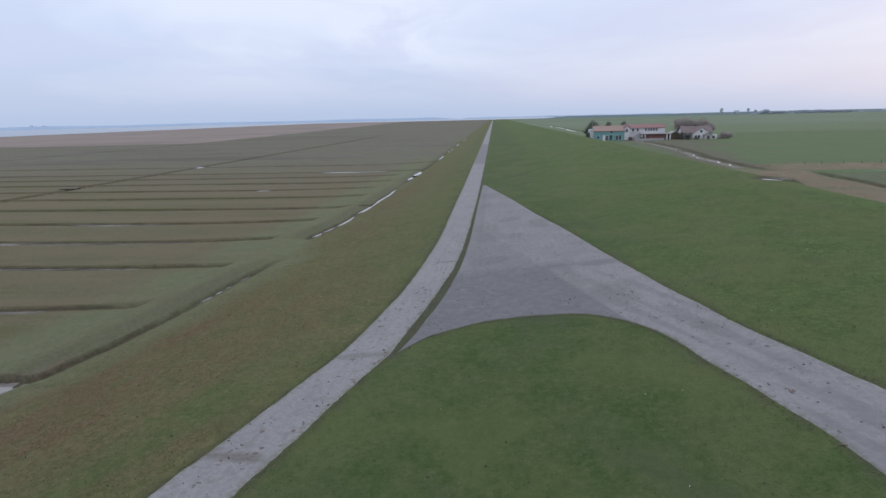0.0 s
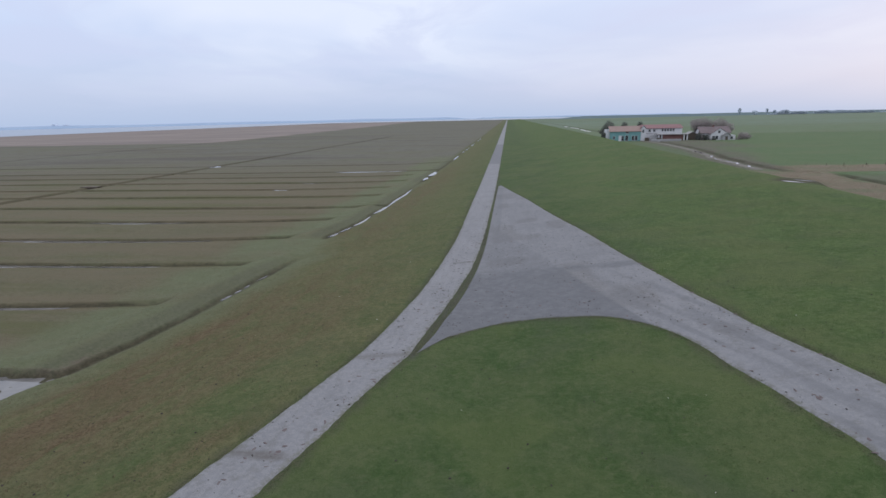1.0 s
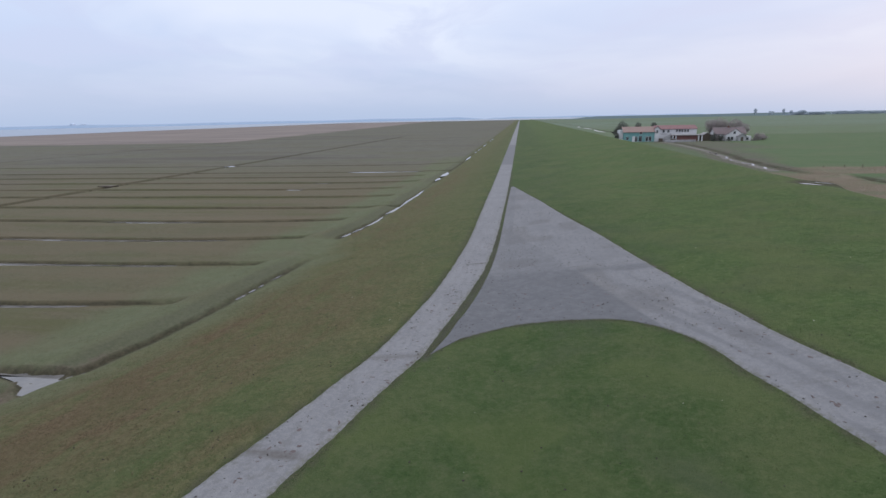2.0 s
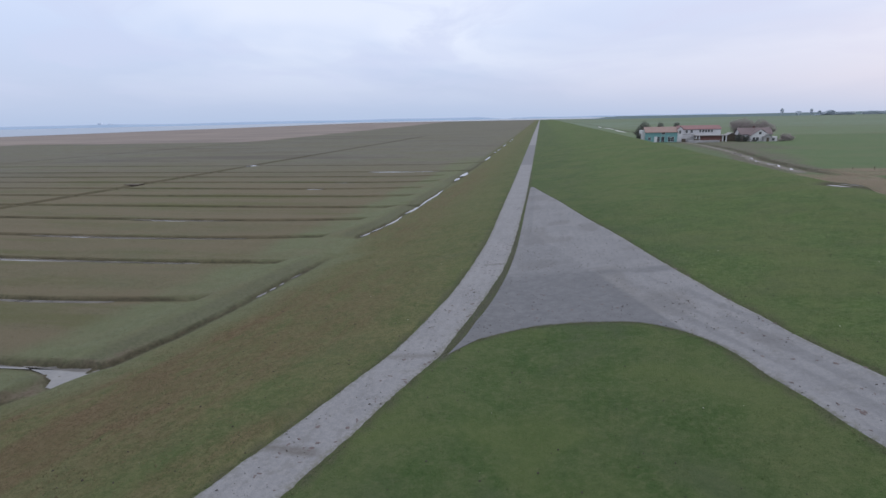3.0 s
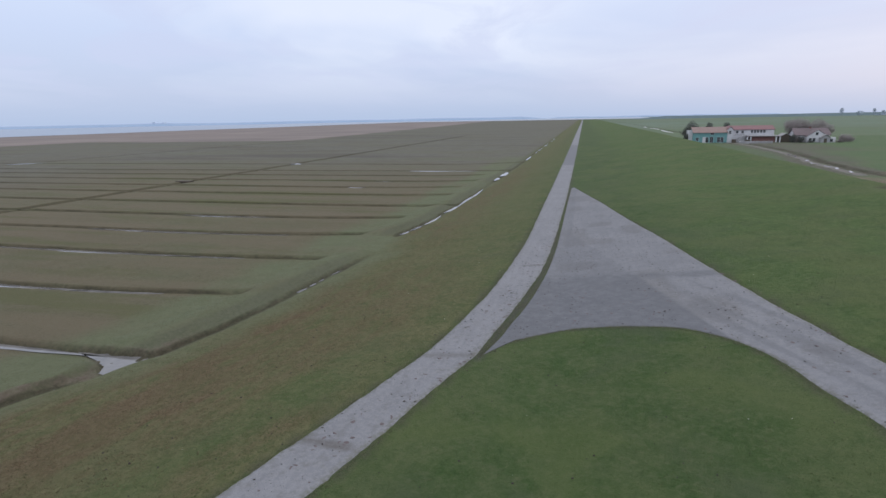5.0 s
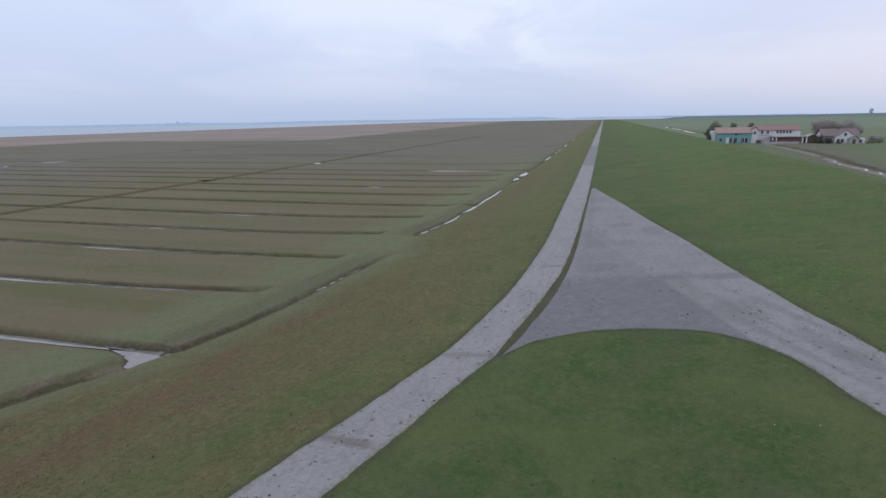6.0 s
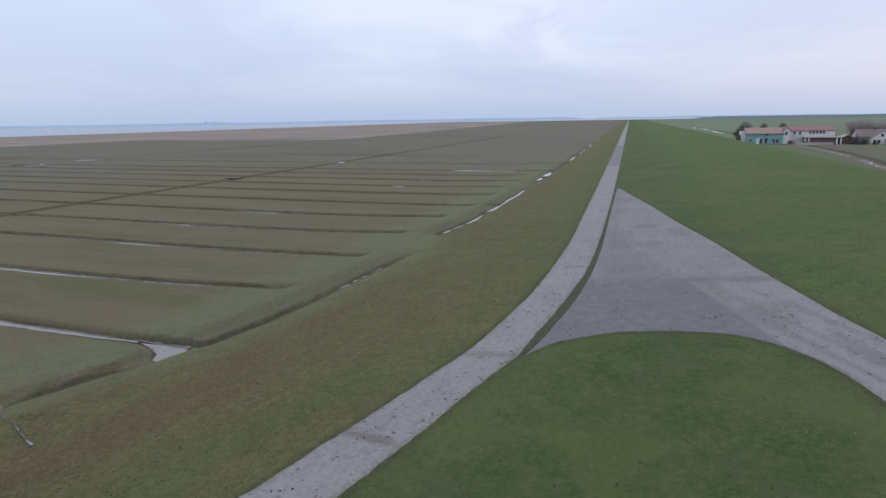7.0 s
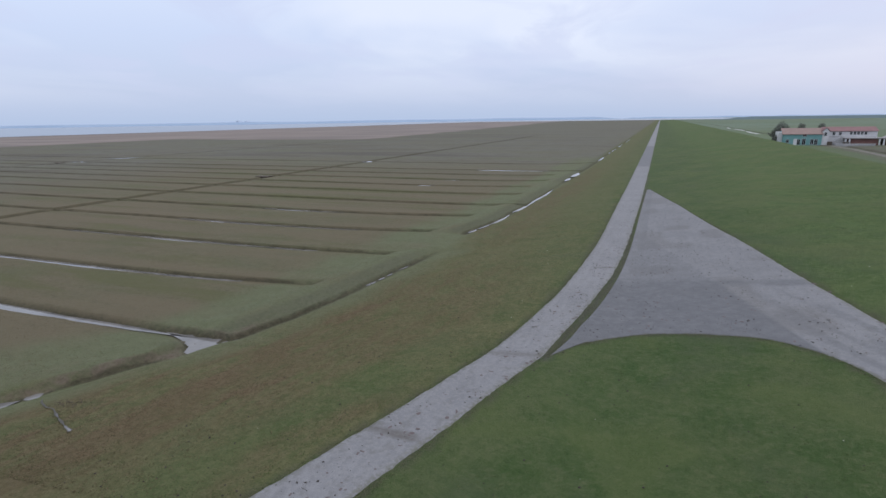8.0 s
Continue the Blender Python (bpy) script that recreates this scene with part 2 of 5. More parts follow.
    # dull, trodden margin beside the paving
    margin = mix(nt, ramp(nt, n_fine, [(0.42, 0.0), (0.58, 1.0)]), (0.040, 0.042, 0.027), (0.068, 0.066, 0.046))
    col = mix(nt, math_node(nt, "MULTIPLY", attr(nt, "margin"), ramp(nt, n_small, [(0.36, 0.25), (0.54, 0.95)])), col, margin)
    # wet mud on ditch beds and cut banks
    mud = mix(nt, ramp(nt, n_small, [(0.35, 0.0), (0.65, 1.0)]), (0.028, 0.028, 0.018), (0.065, 0.055, 0.036))
    mud_f = math_node(nt, "MULTIPLY", attr(nt, "mud"), ramp(nt, n_mid, [(0.20, 0.50), (0.55, 1.0)]))
    col = mix(nt, mud_f, col, mud)
    h = math_node(nt, "ADD", math_node(nt, "MULTIPLY", n_small, 0.6), math_node(nt, "MULTIPLY", n_fine, 0.5))
    bump(nt, b, h, 0.66, 0.16)
    return col


M_GROUND = material("turf_and_marsh", ground_build, 0.95, 0.12)


def road_build(nt, b, pos):
    n1 = noise_of(nt, pos, 0.35, 4)
    n2 = noise_of(nt, pos, 1.9, 6, 0.68)
    n3 = noise_of(nt, pos, 30.0, 3, 0.7)
    tread = noise_of(nt, scaled(nt, pos, (3.0, 0.25, 1)), 1.0, 5, 0.65)
    worn = noise_of(nt, pos, 5.0, 6, 0.72)
    col = mix(nt, ramp(nt, n1, [(0.35, 0.0), (0.65, 1.0)]), (0.150, 0.151, 0.162), (0.182, 0.182, 0.193))
    col = mix(nt, ramp(nt, tread, [(0.42, 0.0), (0.66, 0.65)]), col, (0.133, 0.134, 0.142))
    col = mix(nt, ramp(nt, n2, [(0.50, 0.0), (0.72, 0.70)]), col, (0.114, 0.110, 0.106))
    col = mix(nt, ramp(nt, worn, [(0.28, 0.0), (0.44, 0.5), (0.50, 0.0)]), col, (0.204, 0.204, 0.211))
    col = mix(nt, ramp(nt, n3, [(0.30, 0.55), (0.52, 0.0)]), col, (0.081, 0.079, 0.076))
    stain = math_node(nt, "MULTIPLY", attr(nt, "stain"), ramp(nt, worn, [(0.28, 0.60), (0.56, 1.0)]))
    col = mix(nt, stain, col, (0.082, 0.075, 0.070))
    wet = math_node(nt, "MULTIPLY", attr(nt, "dark"), ramp(nt, n2, [(0.25, 0.55), (0.6, 1.0)]))
    col = mix(nt, wet, col, (0.087, 0.089, 0.097))
    edge = math_node(nt, "MULTIPLY", attr(nt, "verge"), ramp(nt, worn, [(0.42, 0.0), (0.60, 0.9)]))
    col = mix(nt, edge, col, (0.095, 0.093, 0.065))
    bump(nt, b, math_node(nt, "ADD", n3, math_node(nt, "MULTIPLY", worn, 0.7)), 0.35, 0.012)
    return col


M_ROAD = material("old_asphalt", road_build, 0.82, 0.3)
M_LANE = material("wet_track_mud", mottled((0.066, 0.060, 0.046), (0.110, 0.098, 0.080), 0.25, 1.0), 0.7)
M_PALE = material("pale_gravel", mottled((0.34, 0.34, 0.34), (0.46, 0.46, 0.45), 0.05, 0.4), 0.8)


def water_build(nt, b, pos):
    r = noise_of(nt, pos, 3.0, 3)
    bump(nt, b, r, 0.05, 0.02)
    b.inputs["IOR"].default_value = 1.33
    return mix(nt, ramp(nt, noise_of(nt, pos, 0.4, 3), [(0.4, 0.0), (0.65, 1.0)]), (0.095, 0.092, 0.092), (0.160, 0.152, 0.148))


M_WATER = material("still_water", water_build, 0.06, 0.6)


def sea_build(nt, b, pos):
    bump(nt, b, noise_of(nt, pos, 0.25, 4), 0.25, 0.3)
    b.inputs["IOR"].default_value = 1.33
    return (0.14, 0.18, 0.24)


M_SEA = material("shallow_sea", sea_build, 0.30, 0.6)


def tuft_build(c1, c2, c3):
    def build(nt, b, pos):
        r = nt.nodes.new("ShaderNodeNewGeometry").outputs["Random Per Island"]
        col = ramp(nt, r, [(0.0, c1), (0.55, c2), (1.0, c3)])
        return mix(nt, ramp(nt, noise_of(nt, pos, 0.6, 3), [(0.4, 0.0), (0.7, 0.5)]), col, c2)
    return build


M_TUFT = material("grass_blades", tuft_build((0.036, 0.052, 0.016), (0.056, 0.076, 0.027), (0.091, 0.101, 0.047)), 0.9, 0.15)
M_TUFT_BROWN = material("salted_grass_blades", tuft_build((0.048, 0.048, 0.023), (0.080, 0.065, 0.035), (0.119, 0.100, 0.063)), 0.9, 0.15)
M_VERGE = material("verge_grass_blades", tuft_build((0.055, 0.062, 0.030), (0.080, 0.084, 0.046), (0.120, 0.116, 0.076)), 0.9, 0.15)
M_REED = material("dead_reed", tuft_build((0.185, 0.153, 0.112), (0.215, 0.178, 0.133), (0.255, 0.215, 0.166)), 0.9, 0.15)
M_RILL = material("silty_rill_mud", mottled((0.036, 0.034, 0.028), (0.070, 0.064, 0.052), 4, 20), 0.7, 0.3)
M_DUNG = material("dark_clods", mottled((0.032, 0.028, 0.028), (0.068, 0.058, 0.052), 12, 40), 1.0, 0.04)
M_SMEAR = material("trodden_mud", mottled((0.084, 0.066, 0.066), (0.120, 0.100, 0.100), 10, 40), 0.9, 0.2)
M_CLOD = material("trodden_earth", mottled((0.050, 0.042, 0.028), (0.095, 0.082, 0.058), 6, 30), 0.95, 0.1)
M_PEBBLE = material("pale_stone", mottled((0.42, 0.41, 0.38), (0.60, 0.58, 0.54), 12, 40), 0.85)
M_TEAL = material("teal_render", mottled((0.130, 0.265, 0.270), (0.165, 0.315, 0.315), 0.5, 3), 0.85)
M_WHITE = material("white_render", mottled((0.44, 0.44, 0.46), (0.57, 0.57, 0.58), 0.4, 3), 0.85)
M_GREY = material("grey_render", mottled((0.26, 0.26, 0.27), (0.36, 0.36, 0.36), 0.5, 5), 0.9)
M_MAROON = material("maroon_boards", mottled((0.135, 0.070, 0.064), (0.180, 0.096, 0.088), 0.6, 7), 0.85)
M_TILE = material("orange_roof_tiles", mottled((0.198, 0.142, 0.128), (0.240, 0.176, 0.158), 0.5, 7), 0.85)
M_TILE_RED = material("red_roof_tiles", mottled((0.166, 0.094, 0.097), (0.206, 0.120, 0.122), 0.5, 7), 0.85)
M_ROOF_GREY = material("grey_roof_sheet", mottled((0.20, 0.19, 0.19), (0.30, 0.29, 0.29), 0.6, 8), 0.8)
M_ROOF_BROWN = material("brown_roof_tiles", mottled((0.112, 0.088, 0.092), (0.150, 0.120, 0.122), 0.5, 5), 0.85)
M_PANE = material("dark_window_glass", lambda nt, b, pos: (0.020, 0.024, 0.030), 0.08, 0.6)
M_WOOD = material("weathered_timber", mottled((0.055, 0.045, 0.035), (0.120, 0.100, 0.080), 3, 20), 0.9)
M_BARK = material("grey_brown_bark", mottled((0.060, 0.050, 0.044), (0.110, 0.092, 0.080), 3, 16), 0.95)
M_TWIG = material("bare_twigs", tuft_build((0.250, 0.222, 0.218), (0.300, 0.268, 0.262), (0.340, 0.308, 0.300)), 0.95, 0.1)
M_BUSH = material("dark_evergreen_leaves", tuft_build((0.080, 0.088, 0.080), (0.112, 0.120, 0.108), (0.150, 0.154, 0.138)), 0.95, 0.1)
# horizon materials: bluish air haze is mixed into these base colours
M_FARWOOD = material("hazed_woodland_leaves", tuft_build((0.32, 0.37, 0.43), (0.37, 0.42, 0.48), (0.42, 0.47, 0.52)), 0.95, 0.05)
M_FARSHORE = material("hazed_shore_land", mottled((0.245, 0.315, 0.420), (0.275, 0.345, 0.450), 0.004, 0.02, 0.0), 1.0, 0.0)
M_WORKS = material("hazed_works_cladding", mottled((0.50, 0.57, 0.68), (0.54, 0.61, 0.72), 0.004, 0.02, 0.0), 1.0, 0.0)
M_FARDIKE = material("hazed_dike_turf", mottled((0.100, 0.132, 0.140), (0.118, 0.150, 0.158), 0.01, 0.05, 0.0), 1.0, 0.0)


# ---------------------------------------------------------------- helpers for shapes
def mesh_of(name, verts, faces, mat, smooth=False):
    me = bpy.data.meshes.new(name)
    verts = np.asarray(verts, dtype=np.float32)
    faces = np.asarray(faces, dtype=np.int32)
    k = faces.shape[1]
    me.vertices.add(len(verts))
    me.vertices.foreach_set("co", verts.ravel())
    me.loops.add(faces.size)
    me.loops.foreach_set("vertex_index", faces.ravel())
    me.polygons.add(len(faces))
    me.polygons.foreach_set("loop_start", np.arange(0, faces.size, k, dtype=np.int32))
    me.polygons.foreach_set("loop_total", np.full(len(faces), k, dtype=np.int32))
    me.polygons.foreach_set("use_smooth", np.full(len(faces), smooth))
    me.update(calc_edges=True)
    me.validate()
    me.materials.append(mat)
    return me


def put_attr(me, name, values):
    a = me.attributes.new(name, "FLOAT", "POINT")
    a.data.foreach_set("value", np.asarray(values, dtype=np.float32).ravel())


def part(name, bm, mat, parent=None, label=""):
    me = bpy.data.meshes.new(name)
    bm.normal_update()
    bm.to_mesh(me)
    bm.free()
    me.materials.append(mat)
    ob = new(name, me)
    if parent is not None:
        ob.parent = parent
    if label:
        ob["label"] = label
    return ob


def box(x0, x1, y0, y1, z0, z1, bevel=0.0):
    bm = bmesh.new()
    bmesh.ops.create_cube(bm, size=1.0)
    for v in bm.verts:
        v.co = ((x0 + x1) / 2 + v.co.x * (x1 - x0), (y0 + y1) / 2 + v.co.y * (y1 - y0), (z0 + z1) / 2 + v.co.z * (z1 - z0))
    if bevel:
        bmesh.ops.bevel(bm, geom=bm.edges[:], offset=bevel, segments=1, affect="EDGES")
    return bm


def thing(name, at, label, category, group="", kind=""):
    ob = new(name)
    ob.matrix_basis = Matrix.Translation(at)
    return tagged(ob, label, category, group, kind)


TABLE = np.random.RandomState(7).rand(256, 256)


def vnoise(x, y, s):
    """Smooth lattice noise, 0 to 1, of cell size s."""
    x, y = np.asarray(x, float) / s + 1000.3, np.asarray(y, float) / s + 1000.7
    i, j = np.floor(x).astype(int), np.floor(y).astype(int)
    u, v = x - i, y - j
    u, v = u * u * (3 - 2 * u), v * v * (3 - 2 * v)
    a, b_ = TABLE[i % 256, j % 256], TABLE[(i + 1) % 256, j % 256]
    c, d = TABLE[i % 256, (j + 1) % 256], TABLE[(i + 1) % 256, (j + 1) % 256]
    return (a * (1 - u) + b_ * u) * (1 - v) + (c * (1 - u) + d * u) * v


def sstep(a, b_, x):
    t = np.clip((x - a) / (b_ - a), 0, 1)
    return t * t * (3 - 2 * t)


def smin(a, b_, k):
    h = np.clip(0.5 + 0.5 * (b_ - a) / k, 0, 1)
    return b_ * (1 - h) + a * h - k * h * (1 - h)


# ---------------------------------------------------------------- the lie of the land
# x runs across the dike (sea on the minus side), y along it
ROAD_L = ([-60, -5, 10.2, 12.3, 14.7, 16.0, 17.5, 19.3, 21.3, 22.8, 24.0, 27.0, 28.5, 30.5, 33.4, 36.8, 40.9, 46, 52, 60, 90], [-25, -14.6, -10.8, -10.15, -9.42, -9.0, -8.54, -8.03, -7.44, -7.06, -6.82, -6.35, -6.15, -5.85, -5.56, -5.32, -5.12, -4.9, -4.83, -4.85, -4.75])
ROAD_R = ([-60, -5, 11.2, 12.9, 15.0, 15.8, 17.7, 19.7, 21.9, 22.5, 24.2, 26, 28.1, 30.6, 33.4, 36.8, 40.9, 46, 52, 71, 125], [-22.3, -12, -7.98, -7.46, -6.84, -6.6, -6.15, -5.57, -4.9, -4.72, -4.46, -4.2, -3.87, -3.53, -3.18, -2.83, -2.57, -2.42, -2.3, -2.1, -1.95])
DITCH = ([-60, 0, 13.3, 14.1, 15.0, 15.9, 16.7, 17.7, 18.7, 19.7, 21.1, 22.4, 23.0, 23.7, 24.7, 26, 27.2, 28.7, 31.3, 33.7, 36.1, 38, 40.7, 42.6, 45.2, 47.3, 50, 57, 61, 64.5, 68.5, 74, 79.7, 93, 112, 131, 166, 204, 345],
         [-66, -35.2, -28.5, -28.1, -27.8, -27.4, -26.95, -26.5, -26.0, -25.5, -24.9, -24.3, -23.8, -23.45, -23.2, -22.85, -22.5, -22.2, -21.8, -21.55, -21.4, -21.2, -20.9, -20.65, -20.3, -19.8, -19.9, -20.4, -19.8, -19.2, -18.9, -18.7, -18.3, -18.1, -18.0, -17.6, -17.1, -17.2, -16.6])
# marsh grips: place along the dike, how far they bend towards their end, where they end (0: they run into the ditch)
GRIPS = [(0.5, 0.4, -38.0), (11.6, 0.5, -33.0), (22.7, 0.2, 0), (32.6, 1.9, -24.6), (43.9, 1.4, -23.7), (54.3, 2.7, -24.0), (65.2, 2.9, -23.0), (76.4, 2.4, 0), (87.8, 2.5, -21.6), (97.9, 3.3, -22.6), (108.8, 3.4, -21.0), (119.8, 3.8, -22.0), (131.2, 3.8, 0), (151.6, 9.0, 0)]
DRAINS = (-87.0, -192.0)
# the pool where a grip runs into the ditch
POOL = [(-28.6, 22.95), (-26.9, 23.1), (-25.7, 23.25), (-24.3, 23.2), (-23.5, 23.45), (-23.8, 22.9), (-24.4, 22.4), (-24.45, 21.6), (-24.75, 21.0), (-25.15, 21.05), (-25.7, 21.7), (-26.3, 22.3)]
LANE = ([-200, 60, 107, 128, 159, 175, 211, 233, 460, 640, 2000], [60, 56, 54.8, 54.6, 56.4, 59.5, 63.5, 64.4, 63.5, 65.5, 66])


def curve(c, y):
    return np.interp(y, c[0], c[1])


def grip_line(g, bend, end, x):
    """Where a grip's bed runs at x: it swings along the dike towards its end."""
    e = end if end else np.interp(g, DITCH[0], DITCH[1])
    return g + bend * np.clip((x - e + 28) / 28, 0, 1) ** 3 + (vnoise(x, 0 * x + g * 3.1, 30.0) - 0.5) * 0.25 + (vnoise(x, 0 * x + g * 1.7, 5.0) - 0.5) * 0.10


def inside_by(x, y, poly):
    """Distance to a polygon's edge, below zero inside."""
    px_, py_ = np.asarray(poly, float).T
    d2, odd = np.full(x.shape, 1e9), np.zeros(x.shape, bool)
    for k in range(len(poly)):
        ax_, ay_, bx_, by_ = px_[k - 1], py_[k - 1], px_[k], py_[k]
        t_ = np.clip(((x - ax_) * (bx_ - ax_) + (y - ay_) * (by_ - ay_)) / ((bx_ - ax_) ** 2 + (by_ - ay_) ** 2), 0, 1)
        d2 = np.minimum(d2, (x - ax_ - t_ * (bx_ - ax_)) ** 2 + (y - ay_ - t_ * (by_ - ay_)) ** 2)
        odd ^= ((ay_ > y) != (by_ > y)) & (x < (bx_ - ax_) * (y - ay_) / (by_ - ay_ + 1e-12) + ax_)
    return np.where(odd, -1, 1) * np.sqrt(d2)


def trough(v, gentle, bed, steep, depth, lip):
    """Cross-section of a ditch: a long slope on the minus side, a cut bank on the plus side."""
    z = -depth * sstep(-gentle, -bed, v)
    z = np.where(v > bed, -depth + (depth + lip) * sstep(bed, bed + steep, v), z)
    return np.where(v > bed + steep, lip * (1 - sstep(bed + steep, bed + steep + 3.0, v)), z)


def land(x, y):
    """Height of the ground, and the masks of what covers it."""
    xl, xr, xd = curve(ROAD_L, y), curve(ROAD_R, y), curve(DITCH, y)
    s = np.clip((xl - 0.7 - x) / np.maximum(xl - 0.7 - (xd + 0.5), 1), 0, 1.0)
    left = 2.0 * (1 - s) ** 1.1
    right = smin(2.0 + np.maximum(x + 1.5, 0) / 8.0, 5.8 + 0 * x, 0.35)
    right = smin(right, 5.8 - (x - 28.7) * 0.33, 0.5)
    right = np.where(x > 20, -smin(-right, -0.0 + 0 * x, 0.5), right)
    z = np.where(x < xl - 0.7, left, right)
    rough = ((vnoise(x, y, 7.0) - 0.5) * 0.16 + (vnoise(x, y, 1.7) - 0.5) * 0.06) * (1 - 0.65 * sstep(-1, 2, xd - x))
    onroad = sstep(-9, -1, x) * (1 - sstep(11, 14, x)) * sstep(5, 10, y) * (1 - sstep(90, 110, y))
    near_road = np.clip(1 - np.maximum(xl - x, x - xr) / 1.5, 0, 1)
    z = z + rough * (1 - np.maximum(near_road, onroad * 0.85))
    # marsh: cambered beds, grips, ditch and drains
    m = sstep(0.3, 2.2, xd - x)
    mud = np.zeros_like(z)
    for g, bend, end in GRIPS:
        wide = 1.0 + 0.25 * (vnoise(x, 0 * x + g, 15.0) - 0.5)
        v = (y - grip_line(g, bend, end, x)) / wide
        ext = sstep(-0.3, 0.4, xd - x) if not end else 1 - sstep(end - 1.2, end + 0.5, x)
        ext = ext * (1 - sstep(390, 420, -x))
        deep, face = (0.36, 0.50) if g < 25 else (0.27, 0.30)
        z = z + ext * trough(v, 1.9, 0.12, face, deep, 0.03)
        dirt = 0.86 + 0.14 * vnoise(x, 0 * x + g, 4.0)
        mud = np.maximum(mud, ext * (1 - 0.45 * sstep(45, 105, y)) * dirt * sstep(-0.08, 0.02, v) * (1 - sstep(0.05 + 0.30 * face, 0.12 + 0.75 * face, v + 0.25 * (vnoise(x, y, 1.1) - 0.5))))
    # the ditch at the foot of the slope, its bank and the spoil levee on the marsh side
    u = xd - x + (vnoise(x * 0, y, 5.0) - 0.5) * 0.3 + (vnoise(x * 0, y, 1.3) - 0.5) * 0.12
    open_ = 1 - sstep(42.5, 49.0, y) * (1 - sstep(54.5, 57.0, y))
    on = open_ * (1 - 0.5 * sstep(96, 99, y) * (1 - sstep(108, 111, y))) * (1 - sstep(330, 380, y))
    cut = (1 - sstep(19.6, 22.0, y)) * sstep(-4, 4, y)
    z = z - on * 0.26 * sstep(-1.0, -0.08, u) * (1 - sstep(0.10, 0.38, u)) * (1 - cut)
    crest = (0.28 + 0.10 * (vnoise(x, y, 6.0) - 0.5)) * sstep(0.30, 2.2, u) * (1 - sstep(2.2, 4.8, u))
    joints = 1 - 0.8 * (1 - sstep(0.3, 1.6, np.abs(y - 79.0))) - 0.8 * (1 - sstep(0.5, 2.5, np.abs(y - 135.0)))
    z = z + crest * sstep(22.8, 25.0, y) * (1 - sstep(90, 140, y)) * (0.35 + 0.65 * open_) * joints
    mud = np.maximum(mud, on * (1 - cut) * (1 - 0.3 * sstep(60, 120, y)) * (0.88 + 0.12 * vnoise(x * 0, y, 3.0)) * sstep(-0.18, -0.04, u) * (1 - sstep(0.12, 0.36, u + 0.2 * (vnoise(x, y, 0.8) - 0.5))))
    # raw cut bank beside the nearest reach
    worn_u = u + 0.5 * (vnoise(x, y, 1.6) - 0.5) + 0.35 * (vnoise(x, y, 0.6) - 0.5)
    z = z + cut * trough(u + 0.25 * (vnoise(x, y, 0.7) - 0.5), 1.5, 0.14, 0.70, 0.33, 0.10)
    cut_bank = cut * sstep(0.06, 0.25, worn_u) * (1 - sstep(0.72, 1.0, worn_u))
    mud = np.maximum(mud, cut * 0.95 * sstep(-0.20, -0.06, u) * (1 - sstep(0.18, 0.40, worn_u)))
    mud = np.maximum(mud, cut_bank * (0.08 + 0.55 * sstep(0.45, 0.7, vnoise(x, y, 0.8))))
    clay = np.maximum(cut_bank, 0.8 * (1 - sstep(0.1, 0.7, np.abs(u - 0.35))) * sstep(21, 22.5, y) * (1 - sstep(25.0, 27.5, y)))
    z = z + cut_bank * (vnoise(x, y, 0.6) - 0.5) * 0.16
    for d in DRAINS:
        u2 = -(x - d) + (vnoise(x * 0 + d, y, 8.0) - 0.5) * 0.6
        on2 = 1 - sstep(380, 440, y)
        z = z + on2 * trough(u2, 2.0, 0.4, 0.35, 0.30, 0.04)
        mud = np.maximum(mud, on2 * (0.7 if d > -100 else 0.25) * sstep(-0.45, -0.2, u2) * (1 - sstep(0.6, 0.9, u2)))
    # pool where the second grip meets the ditch
    pd = inside_by(x, y, POOL) + 0.34 * (vnoise(x, y, 0.7) - 0.5) + 0.14 * (vnoise(x, y, 0.28) - 0.5)
    c = 1 - sstep(-0.10, 0.22, pd)
    z, mud = z * (1 - c) + (-0.380 + 0.16 * (vnoise(x, y, 0.55) - 0.5) + 0.06 * (vnoise(x, y, 0.25) - 0.5)) * c, np.maximum(mud, 0.85 * (1 - sstep(0.02, 0.30, pd)))
    clay = np.maximum(clay, 0.6 * (1 - sstep(0.15, 0.6, pd)))
    # wet clay flat between the pool and the cut bank
    flat_ = (1 - sstep(0.6, 1.15, np.hypot((x + 25.55) / 0.75, (y - 20.45) / 0.95) + 0.3 * (vnoise(x, y, 0.6) - 0.5))) * (1 - c)
    z = z * (1 - flat_) + (-0.28 + 0.08 * (vnoise(x, y, 0.5) - 0.5)) * flat_
    clay, mud = np.maximum(clay, flat_), mud * (1 - 0.75 * flat_)
    # worn hollow on the crest
    w = 1 - sstep(0.6, 2.1, np.hypot((x - 29.2) / 1.5, (y - 59.8) / 2.2) + 0.25 * (vnoise(x, y, 1.4) - 0.5))
    z = z * (1 - w) + np.minimum(z - 0.02, 5.42) * w
    shelf = 1 - sstep(0.70, 1.75, np.hypot((x - 29.9) / 1.8, (y - 60.3) / 2.4))
    z = z * (1 - shelf) + 5.42 * shelf
    mud = np.maximum(mud, 1.0 * (1 - sstep(0.75, 1.15, np.hypot((x - 30.0) / 2.4, (y - 59.9) / 2.9) + 0.4 * (vnoise(x, y, 1.2) - 0.5))))
    # inland ditch and wet hollow
    xi = curve(LANE, y) + 4.2
    ui = x - xi + 1.1 * (vnoise(x * 0, y, 4.0) - 0.5) + 0.8 * (vnoise(x, y, 1.7) - 0.5)
    di = sstep(118, 128, y)
    z = z - di * 0.5 * (1 - sstep(0.4, 1.5, np.abs(ui)))
